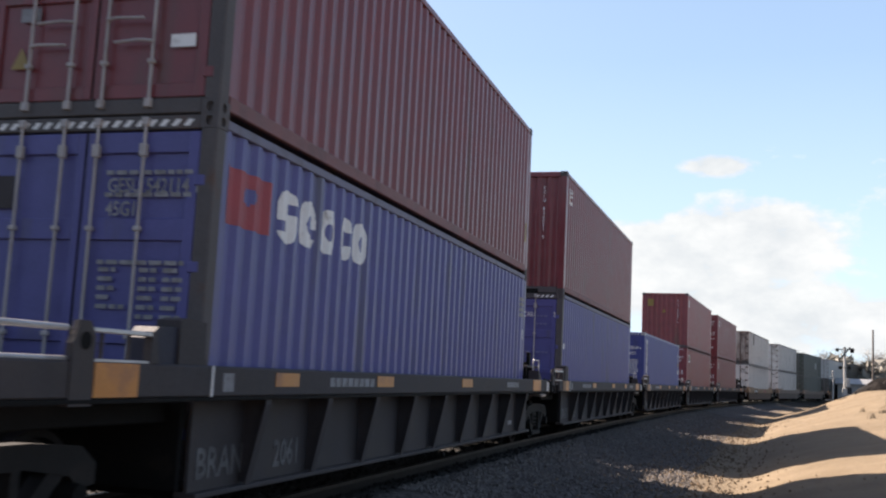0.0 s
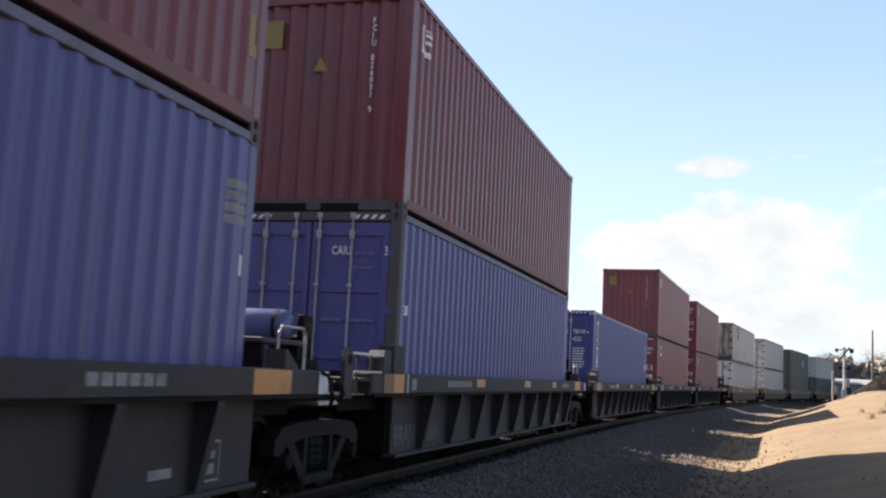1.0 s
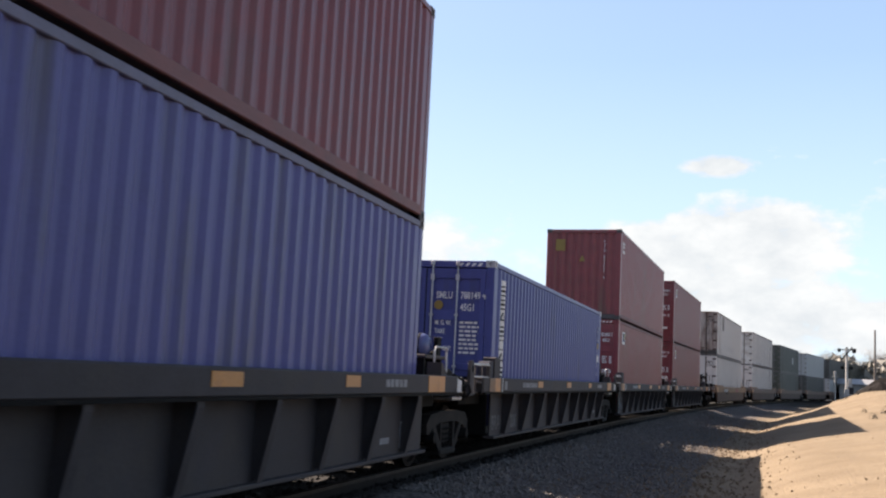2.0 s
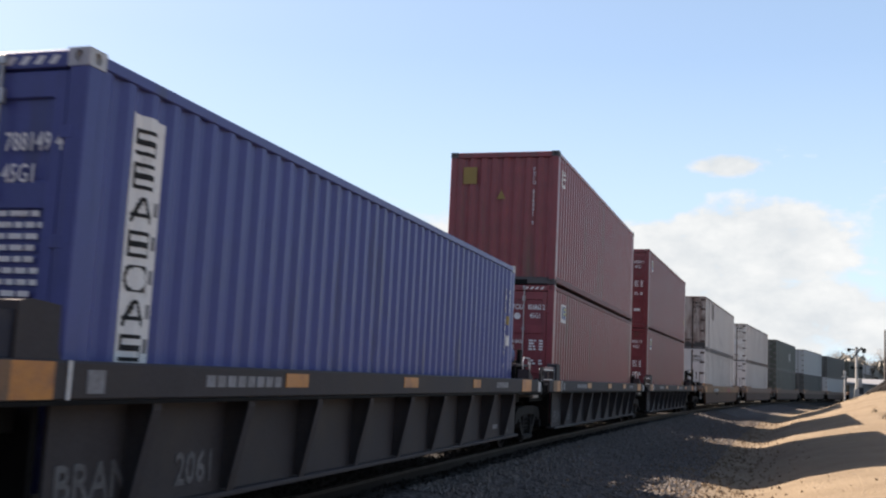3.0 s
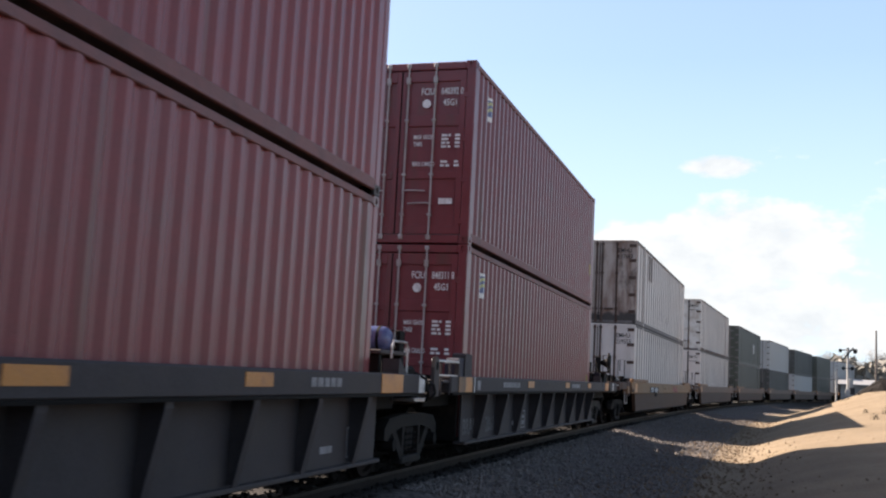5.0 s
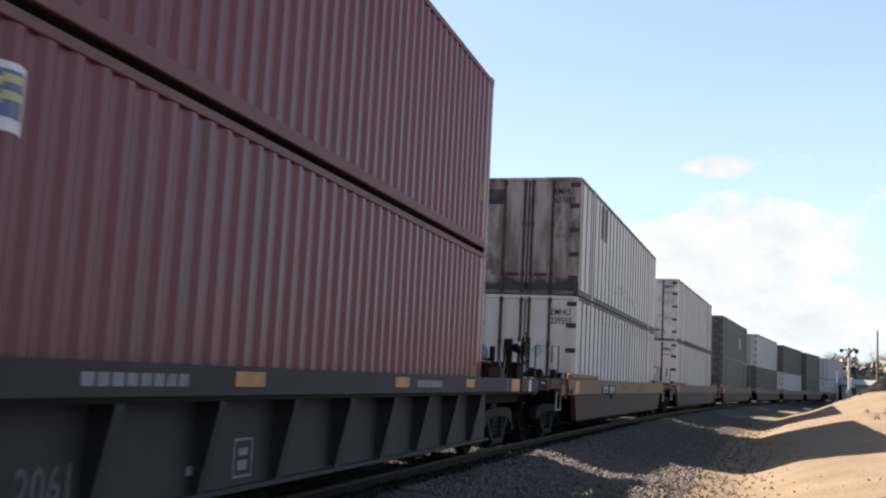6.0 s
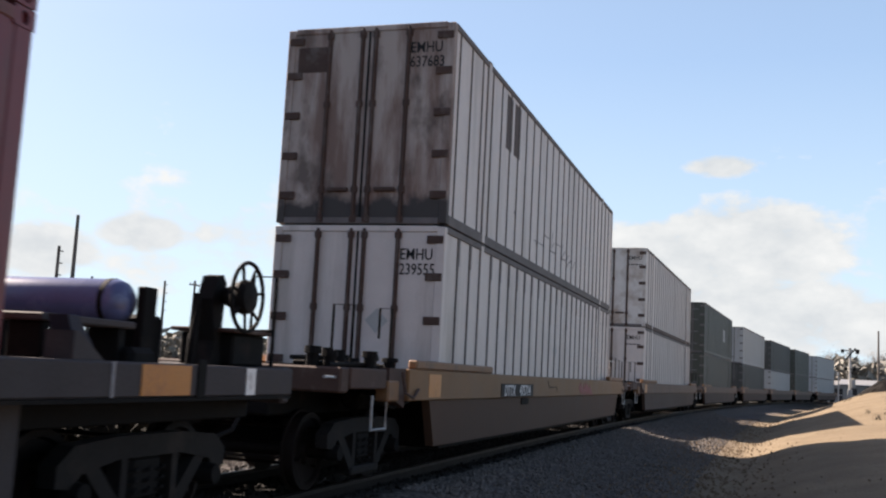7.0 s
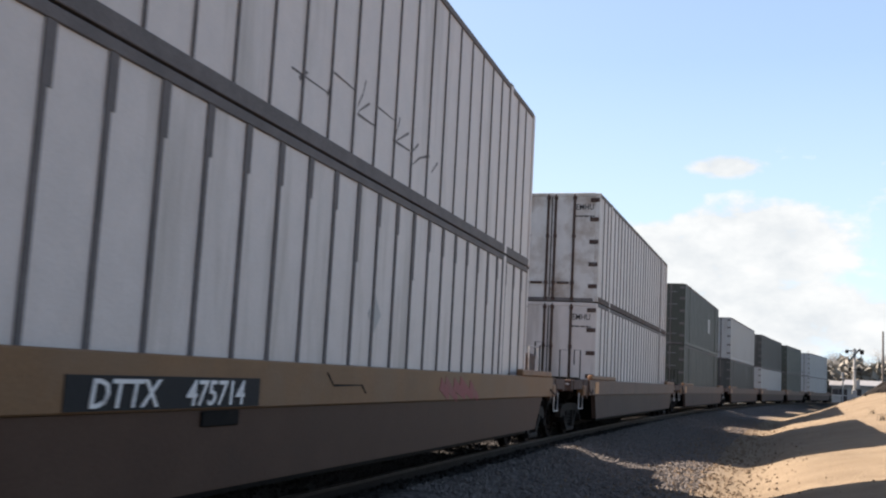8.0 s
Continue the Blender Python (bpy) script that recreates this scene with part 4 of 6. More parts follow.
    if not brake:
        grab_iron(car, [(length + 0.45, -1.32, 1.30), (length + 0.45, -1.32, 1.62), (length + 0.52, -1.32, 1.68), (length + 1.0, -1.32, 1.68), (length + 1.05, -1.32, 1.62), (length + 1.05, -1.32, 1.30)], 0.014, M_CAR_DARK if brake else M_STEEL)
    if not brake:
        grab_iron(car, [(x + 0.42, -0.88, 1.03), (x + 0.42, -0.88, 1.86), (x + 0.42, -0.65, 1.88), (x + 0.42, -0.65, 1.40), (x + 0.42, -0.85, 1.40)], 0.016, M_CAR_DARK)
    part("valve", Shape().box(x + 0.25, x + 0.50, -0.85, -0.55, 1.02, 1.66, 0.03), M_CAR_DARK, car)
    part("valve", Shape().box(x - 0.62, x - 0.30, -1.30, -0.95, 1.02, 1.40, 0.04), M_CAR_DARK, car)
    if not brake:
        part("hose", Shape().tube([(x - 0.8, -1.44, 1.32), (x - 0.7, -1.56, 1.25), (x - 0.66, -1.58, 1.12), (x - 0.5, -1.54, 1.05), (x - 0.45, -1.5, 0.98)], 0.020, 7), M_RUBBER, car)
        part("hose", Shape().tube([(x - 0.45, -1.52, 1.20), (x - 0.38, -1.57, 1.18), (x - 0.30, -1.57, 1.08), (x - 0.28, -1.5, 1.0)], 0.018, 7), M_RUBBER, car)
    if not brake:
        truck(car, length + 2.15)
        part("bearing_top", Shape().box(length + 1.55, length + 2.05, -1.30, -0.9, 0.95, 1.0, 0.01), M_STEEL, car)
    else:
        truck(car, length + 1.90)
        part("end_deck", Shape().box(length + 1.7, length + 3.3, -1.24, 1.24, 1.02, 1.09), M_CAR_DARK, car)
        part("end_beam", Shape().box(length + 3.30, length + 3.46, -1.45, 1.45, 1.0, 1.31, 0.02), M_CAR, car)
        brake_wheel(car, length + 2.76)
        part("gear_box", Shape().box(length + 2.82, length + 3.42, -1.20, -0.70, 1.301, 1.57, 0.02), M_CAR_DARK, car)
        coupler(car, length + 3.46, 1)
        part("gear_table", Shape().box(length + 2.72, length + 3.50, -1.26, -0.66, 1.575, 1.61, 0.008), M_BROWN, car)
        part("end_bracket", Shape().prism([(length + 0.40, 1.301), (length + 0.62, 1.301), (length + 0.36, 1.56), (length + 0.26, 1.56)], "y", -1.44, -1.30), M_GUIDE, car)
        part("joint_strip", Shape().box(length + 0.66, length + 0.69, -1.508, -1.499, 1.075, 1.30), M_INK_GREY, car)
        part("joint_plate", Shape().box(length + 1.72, length + 1.84, -1.512, -1.499, 1.06, 1.34, 0.004), M_CAR_DARK, car)
        part("white_mark", Shape().box(length + 2.50, length + 2.66, -1.506, -1.499, 1.08, 1.29), M_INK, car)
        grab_iron(car, [(length + 3.36, -1.3, 1.31), (length + 3.36, -1.3, 2.10), (length + 3.36, -1.08, 2.10), (length + 3.36, -1.08, 1.62), (length + 3.36, -1.28, 1.62)], 0.018, M_CAR_DARK)
        part("valve", Shape().box(length + 2.05, length + 2.35, -0.7, 0.3, 1.09, 1.42, 0.04), M_CAR_DARK, car)
        part("end_rail", Shape().box(length + 1.3, length + 3.3, 1.20, 1.24, 1.50, 1.56, 0.01), M_CAR_DARK, car)
    if first:
        truck(car, -2.15)
    return car


def coupler(car, x, d):
    s = Shape().box(*sorted((x, x + d * 0.45)), -0.10, 0.10, 0.78, 0.95, 0.02)
    s.box(*sorted((x + d * 0.42, x + d * 0.68)), -0.17, 0.15, 0.72, 1.0, 0.04)
    part("coupler", s, M_CAR_DARK, car)
    part("air_hose", Shape().tube([(x, -0.35, 0.86), (x + d * 0.25, -0.38, 0.66), (x + d * 0.55, -0.2, 0.52), (x + d * 0.7, -0.1, 0.56)], 0.024, 7), M_RUBBER, car)


def brake_wheel(car, x):
    """A spoked hand-brake wheel that faces sideways, on its gear housing."""
    c = Vector((x, -1.33, 1.87))
    n = 32
    rim = [c + Vector((0.285 * math.cos(k * math.tau / n), 0, 0.285 * math.sin(k * math.tau / n))) for k in range(n)]
    wheel = part("brake_wheel", Shape().tube(rim, 0.018, 7, closed=True), M_CAR_DARK, car, "spoked black hand-brake wheel", smooth=True)
    for k in range(7):
        a = k * math.tau / 7 + 0.2
        part("spoke", Shape().tube([c + Vector((0.08 * math.cos(a), 0.02, 0.08 * math.sin(a))), c + Vector((0.285 * math.cos(a), 0, 0.285 * math.sin(a)))], 0.014, 6), M_CAR_DARK, wheel)
    part("hub", Shape().lathe([(-0.04, 0.04), (-0.03, 0.13), (0.03, 0.15), (0.24, 0.05)], "y", c, 20), M_CAR_DARK, wheel, smooth=True)
    part("brake_housing", Shape().prism([(x - 0.20, 1.09), (x + 0.10, 1.09), (x + 0.02, 1.50), (x + 0.06, 1.98), (x + 0.0, 2.05), (x - 0.10, 2.03), (x - 0.17, 1.84), (x - 0.08, 1.5)], "y", -1.10, -0.96), M_CAR_DARK, car)
    part("brake_chain", Shape().tube([(x - 0.32, -1.05, 1.86), (x - 0.40, -1.08, 1.5), (x - 0.38, -1.05, 1.1)], 0.04, 6), M_CAR_DARK, car)


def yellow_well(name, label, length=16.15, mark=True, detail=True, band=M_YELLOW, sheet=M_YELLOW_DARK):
    """A single 53 ft well car with plate sides, an upper band and a sloped lower sheet, on two trucks."""
    car = thing(name, label, "railway well car", "yellow well cars of the train")
    for sgn in (-1, 1):
        part("upper_band", Shape().box(-1.75, length + 1.75, *sorted((sgn * 1.50, sgn * 1.34)), 0.985, 1.36, 0.012), band, car, "dusty yellow band")
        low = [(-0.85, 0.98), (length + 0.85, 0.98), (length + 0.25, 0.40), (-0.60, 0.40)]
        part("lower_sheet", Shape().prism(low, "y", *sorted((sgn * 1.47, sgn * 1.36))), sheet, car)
        part("end_bracket", Shape().prism([(-2.3, 1.36), (-1.75, 1.36), (-1.75, 0.9), (-2.3, 1.05)], "y", *sorted((sgn * 1.45, sgn * 1.32))), M_BROWN, car)
        part("end_bracket", Shape().prism([(length + 2.3, 1.36), (length + 1.75, 1.36), (length + 1.75, 0.9), (length + 2.3, 1.05)], "y", *sorted((sgn * 1.45, sgn * 1.32))), M_BROWN, car)
        part("top_guide", Shape().box(-1.55, 2.1, *sorted((sgn * 1.52, sgn * 1.40)), 1.362, 1.47, 0.02), M_LOGO_DULL, car)
        part("top_guide", Shape().box(length - 1.2, length + 1.5, *sorted((sgn * 1.52, sgn * 1.40)), 1.362, 1.47, 0.02), M_LOGO_DULL, car)
    part("well_floor", Shape().box(0, length, -1.35, 1.35, 0.33, 0.40), M_CAR_DARK, car)
    for x, d in ((-1.0, -1), (length + 1.0, 1)):
        part("end_platform", Shape().box(*sorted((x - d * 0.9, x + d * 2.55)), -0.60, 0.60, 0.80, 1.12, 0.02), M_CAR_DARK, car)
        part("end_sill", Shape().box(*sorted((x + d * 2.40, x + d * 2.62)), -1.42, 1.42, 1.08, 1.34, 0.02), M_BROWN, car)
        part("side_beam", Shape().box(*sorted((x + d * 1.35, x + d * 2.40)), -1.44, -1.30, 1.12, 1.34, 0.015), M_BROWN, car)
        part("deck", Shape().box(*sorted((x - d * 0.8, x + d * 2.40)), -1.28, 1.28, 1.16, 1.20), M_CAR_DARK, car)
        # near-black end sheet paints the shaded void over the truck
        part("end_sheet", Shape().box(*sorted((x - d * 0.93, x - d * 0.86)), -1.33, 1.33, 0.40, 1.36), M_CAR_DARK, car)
        truck(car, x + d * 0.98)
        coupler(car, x + d * 2.62, d)
        if not detail:
            continue
        for i in range(9):
            part("valve_gear", Shape().box(x + d * (0.2 + 0.24 * i) - 0.07, x + d * (0.2 + 0.24 * i) + 0.07, -1.20 + 0.05 * (i % 2), -0.66, 1.20, 1.30 + 0.05 * (i % 3), 0.015), M_CAR_DARK, car)
        part("end_pipe", Shape().tube([(x + d * 0.4, -1.36, 1.22), (x + d * 2.9, -1.36, 1.24)], 0.016, 7), M_STEEL, car)
        part("stirrup", Shape().tube([(x + d * 1.75, -1.43, 1.05), (x + d * 1.75, -1.43, 0.68), (x + d * 1.30, -1.43, 0.68), (x + d * 1.30, -1.43, 1.05)], 0.018, 7), M_STEEL, car)
        part("cut_lever", Shape().tube([(x + d * 1.0, -1.50, 1.32), (x + d * 1.0, -1.55, 1.08), (x + d * 0.75, -1.56, 1.02), (x + d * 0.45, -1.52, 1.12)], 0.018, 7), M_BROWN, car)
        part("jacking_pad", Shape().box(*sorted((x + d * 1.0, x + d * 1.35)), -1.47, -1.30, 0.98, 1.22, 0.02), M_LOGO_DULL, car)
        grab_iron(car, [(x + d * 1.9, -1.22, 1.28), (x + d * 1.9, -1.22, 2.02), (x + d * 1.9, -0.98, 2.02), (x + d * 1.9, -0.98, 1.28)], 0.016, M_CAR_DARK)
        grab_iron(car, [(x + d * 0.8, -1.25, 1.28), (x + d * 0.8, -1.25, 2.06), (x + d * 0.8, -1.10, 2.06), (x + d * 0.8, -1.10, 1.7)], 0.016, M_CAR_DARK)
        part("air_pipe", Shape().tube([(x - d * 0.5, -1.28, 1.27), (x + d * 1.4, -1.28, 1.27)], 0.03, 8), M_CAR_DARK, car)
        part("brake_cylinder", Shape().lathe([(-0.3, 0.10), (-0.25, 0.14), (0.25, 0.14), (0.3, 0.10)], "x", (x + d * 0.9, -0.95, 1.0), 16), M_CAR_DARK, car, smooth=True)
        part("hose", Shape().tube([(x + d * 0.2, -1.3, 1.2), (x + d * 0.5, -1.42, 0.98), (x + d * 0.9, -1.36, 0.9), (x + d * 1.3, -1.1, 1.05)], 0.02, 7), M_RUBBER, car)
    part("band_patch", Shape().box(-1.0, -0.5, -1.504, -1.495, 1.02, 1.31), M_ORANGE, car, "clean yellow patch")
    if mark:
        part("number_panel", Shape().box(2.72, 5.12, -1.508, -1.497, 1.0, 1.215), M_BLACK, car, "black panel")
        lettering("DTTX", 0.25, 0.003, (2.93, -1.511, 1.02), "side", M_INK, car, 1.12, lean=0.15)
        lettering("475714", 0.25, 0.003, (4.02, -1.511, 1.02), "side", M_INK, car, 1.12, lean=0.1)
        for x0, z0, x1, z1 in ((6.47, 1.28, 6.64, 1.16), (6.64, 1.165, 7.36, 1.17), (7.36, 1.17, 7.49, 1.09)):
            scrape(car, x0, z0, x1, z1, 0.022, -1.5045, M_CAR_DARK)
        for i, (x0, z0, x1, z1) in enumerate(((10.1, 1.20, 10.5, 1.02), (10.3, 1.22, 10.9, 1.00), (10.7, 1.20, 11.3, 1.03), (11.0, 1.22, 11.7, 1.02), (11.5, 1.18, 12.0, 1.0))):
            scrape(car, x0, z0, x1, z1, 0.17, -1.504 - 0.0006 * i, M_PINK)
        part("brake_valve", Shape().box(16.65, 17.45, -1.22, -0.80, 1.30, 1.80, 0.05), M_BROWN, car, "rust-brown brake valve box")
        grab_iron(car, [(16.6, -1.26, 1.36), (16.6, -1.26, 1.93), (17.5, -1.26, 1.93), (17.5, -1.26, 1.36)], 0.016)
        rng = random.Random(17)
        for i in range(11):       # pipe fittings along the near end's deck
            fx, fy = -3.5 + i * 0.17, -1.30 + rng.uniform(0.0, 0.5)
            r, h = rng.uniform(0.03, 0.075), rng.uniform(0.06, 0.20)
            part("pipe_fitting", Shape().lathe([(1.33, r), (1.35 + h * 0.6, r), (1.35 + h * 0.6, r * 1.4), (1.35 + h, r * 1.3), (1.35 + h, r * 0.4)], "z", (fx, fy, 0), 10), M_CAR_DARK, car)
        for y, z in ((-1.05, 1.37), (-0.8, 1.42), (-1.22, 1.36)):
            part("deck_pipe", Shape().tube([(-3.5, y, z), (-2.6, y, z + 0.02), (-1.9, y + 0.05, z)], 0.026, 7), M_CAR_DARK, car)
        part("grease_box", Shape().box(4.3, 4.85, -1.49, -1.47, 0.86, 0.975, 0.01), M_CAR_DARK, car)
    return car


# ---- the train: where each well's near end is when the clip starts ----
S_A, S_B, S_C, S_D, S_E = 7.11, 23.29, 39.52, 55.31, 71.47
S_F, S_G, S_H, S_I, S_J, S_K, S_L = 92.08, 116.3, 139.4, 163.2, 184.8, 205.7, 226.0
L40, L53 = 12.192, 16.15


def vertical_code(box, digits, y, z, step, mat):
    """A code painted downwards on the end of a box, one character below another."""
    for i, ch in enumerate(digits):
        if ch != " ":
            lettering(ch, 0.115, 0.002, (0.026, y, z - i * step), "end", mat, box, 0.8)


def round_block(cx, cz, w, h, hole=0.42, cut=None):
    """A test for a rounded block with a hole in it."""
    def inside(x, z):
        dx, dz = abs(x - cx) / w, abs(z - cz) / h
        if dx ** 3.2 + dz ** 3.2 > 1:
            return False
        if cut and cut(x - cx, z - cz):
            return False
        return not (hole and (abs(x - cx) / (w * hole)) ** 2 + (abs(z - cz) / (h * hole)) ** 2 < 1)
    return inside


def emblem(c, sp):
    """The owner's sign on the blue box: a red square and five white rounded blocks."""
    y = -1.219 + 0.012
    painted("logo_square", sp, y, lambda x, z: 0.25 < x < 1.06 and 2.06 < z < 2.52 and not ((x - 0.68) / 0.10) ** 2 + ((z - 2.33) / 0.07) ** 2 < 1, 0.2, 1.15, 2.0, 2.55, M_LOGO_RED, c, label="faded red square")
    cuts = [lambda x, z: (x > 0.03 and 0.03 < z < 0.13) or (x < -0.03 and -0.15 < z < -0.05), lambda x, z: x > 0.02 and -0.12 < z < -0.03, None, lambda x, z: x > 0.04 and abs(z) < 0.07, None]
    for i, (x0, x1) in enumerate(((1.24, 1.62), (1.74, 2.09), (2.24, 2.60), (2.72, 3.00), (3.12, 3.50))):
        h = 0.245 if i == 0 else 0.225
        painted("logo_block", sp, y, round_block((x0 + x1) / 2, 2.28, (x1 - x0) / 2, h, 0.0 if i == 0 else 0.40, cuts[i]), x0 - 0.02, x1 + 0.02, 1.98, 2.60, M_INK, c, step=0.011)


def name_strip(c, sp):
    """The tall white strip with dark shapes down it."""
    y = -1.219 + 0.012
    painted("name_strip", sp, y, lambda x, z: 0.54 < x < 0.97, 0.54, 0.965, 0.70, 2.60, M_INK, c, label="tall white painted strip")
    def block(x, q, z, i):
        dx, dz = x - 0.735, q - z
        if abs(dx) > 0.105 or abs(dz) > 0.095:
            return False
        if i in (0, 3, 6):      # two stacked loops
            return abs(dz) < 0.016 or abs(abs(dz) - 0.08) < 0.016 or (abs(abs(dx) - 0.09) < 0.016 and abs(dz) < 0.09 and (i == 3 or dx * dz < 0))
        if i == 1:           # a comb
            return dx < -0.075 or min(abs(dz), abs(abs(dz) - 0.08)) < 0.016
        return abs(abs(dx) - 0.095 * (0.095 - dz) / 0.19) < 0.018 or abs(dz + 0.03) < 0.014
    for i in range(8):
        z = 2.44 - i * 0.236
        if i in (4, 7):
            f = round_block(0.735, z, 0.115, 0.095, 0.80)
        else:
            f = lambda x, q, z=z, i=i: block(x, q, z, i)
        painted("name_mark", sp, y - 0.003, f, 0.60, 0.88, z - 0.12, z + 0.12, M_BLACK, c, step=0.014)
    for i in range(6):
        painted("name_mark", sp, y - 0.003, lambda x, q: True, 0.905, 0.94, 1.95 - i * 0.24, 2.03 - i * 0.24, M_INK_GREY, c)


def owner_mark(c, sp, x0, z0, w=0.36, h=0.38, worn=False):
    """A small sign with a pale frame, dark field and two light waves."""
    y = -1.219 + 0.012
    painted("sign_frame", sp, y, lambda x, z: True, x0, x0 + w, z0, z0 + h, M_INK, c, label="small framed sign")
    painted("sign_field", sp, y - 0.003, lambda x, z: True, x0 + 0.03, x0 + w - 0.03, z0 + 0.08, z0 + h - 0.025, M_TANK if not worn else M_RED, c)
    for k in (0.25, 0.15):
        painted("sign_wave", sp, y - 0.006, lambda x, z, k=k: abs(z - z0 - k - 0.06 * math.sin(((x - x0) / w - 0.25) * 3.2)) < 0.026 * (0.4 + (x - x0) / w) and x > x0 + 0.09, x0 + 0.05, x0 + w - 0.03, z0 + 0.08, z0 + h - 0.03, M_WAVE if not worn else M_INK, c)


def sticker(c, y0, z0, w, h, mat, x=0.012, name="sticker", label="", tri=False):
    """A flat label on the near end of a box; y0 is its left edge as read."""
    s = Shape()
    if tri:
        s.prism([(y0, z0), (y0 - w, z0), (y0 - w / 2, z0 + h)], "x", x, x + 0.004)
    else:
        s.box(x, x + 0.004, y0 - w, y0, z0, z0 + h)
    return part(name, s, mat, c, label)


def scrape(c, x0, z0, x1, z1, w, y=-1.2765, mat=None):
    """A dark scratch or sprayed stroke on a flat side."""
    d = Vector((x1 - x0, z1 - z0)).normalized() * (w / 2)
    part("scrape", Shape().prism([(x0 - d.y, z0 + d.x), (x0 + d.y, z0 - d.x), (x1 + d.y * 0.5, z1 - d.x * 0.5), (x1 - d.y * 0.5, z1 + d.x * 0.5)], "y", y, y + 0.0045), mat or M_POST, c)


def print_lines(c, rows, x=0.012, mat=None):
    """Small print that cannot be read: bars at (left edge, height, width)."""
    rng = random.Random(len(rows))
    for y, z, w in rows:
        while w > 0.03:       # groups of a few characters
            k = min(w, rng.uniform(0.05, 0.14))
            part("small_print", Shape().box(x, x + 0.004, y - k, y, z, z + 0.036), mat or M_INK_GREY, c)
            y, w = y - k - 0.022, w - k - 0.022


def side_print(c, sp, x, z0, z1, step=0.105, mat=None, w=0.06):
    """Unreadable small print running down a side."""
    z = z1
    while z > z0:
        painted("small_print", sp, -1.207, lambda a, b: True, x, x + w * random.uniform(0.7, 1.0), z - 0.065, z, mat or M_INK_GREY, c)
        z -= step * random.choice((1, 1, 1, 1.6))


def put(ob, s, length, level, low=None, step=None):
    rides(ob, s, length, (LOW if low is None else low) + level * (step or STACK))
    return ob


def load_wells():
    kw = dict(name="well_car", label="grimy grey articulated well car with gusseted sides and orange reflectors")
    rides(grey_well(first=True, **kw), S_A, L40)
    rides(grey_well(gusset=0.88, marks=((2.9, 3.4), (6.3, 6.8), (9.0, 9.4)), stencils=((1.4, 8), (10.2, 5)), **kw), S_B, L40)
    rides(grey_well(gusset=0.66, marks=((2.55, 3.0), (5.6, 6.1), (8.6, 9.0)), stencils=((1.25, 8), (10.0, 5)), **kw), S_C, L40)
    rides(grey_well(gusset=0.88, marks=((2.75, 3.26), (5.84, 6.4), (8.6, 9.1)), stencils=((1.45, 8), (9.9, 5)), **kw), S_D, L40)
    rides(grey_well(gusset=0.60, marks=((7.15, 7.64), (10.23, 10.69), (3.4, 3.9)), stencils=((7.97, 7), (1.5, 8)), brake=True, name="well_car", label="grey end well car with a hand-brake wheel and blue air tank"), S_E, L40)
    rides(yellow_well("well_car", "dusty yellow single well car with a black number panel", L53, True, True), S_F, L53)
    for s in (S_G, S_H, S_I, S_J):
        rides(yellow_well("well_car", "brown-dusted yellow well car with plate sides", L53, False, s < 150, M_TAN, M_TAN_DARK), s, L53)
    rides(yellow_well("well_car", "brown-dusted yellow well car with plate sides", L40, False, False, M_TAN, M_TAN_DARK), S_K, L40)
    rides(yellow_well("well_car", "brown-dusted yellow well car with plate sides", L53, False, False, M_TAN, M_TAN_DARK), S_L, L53)


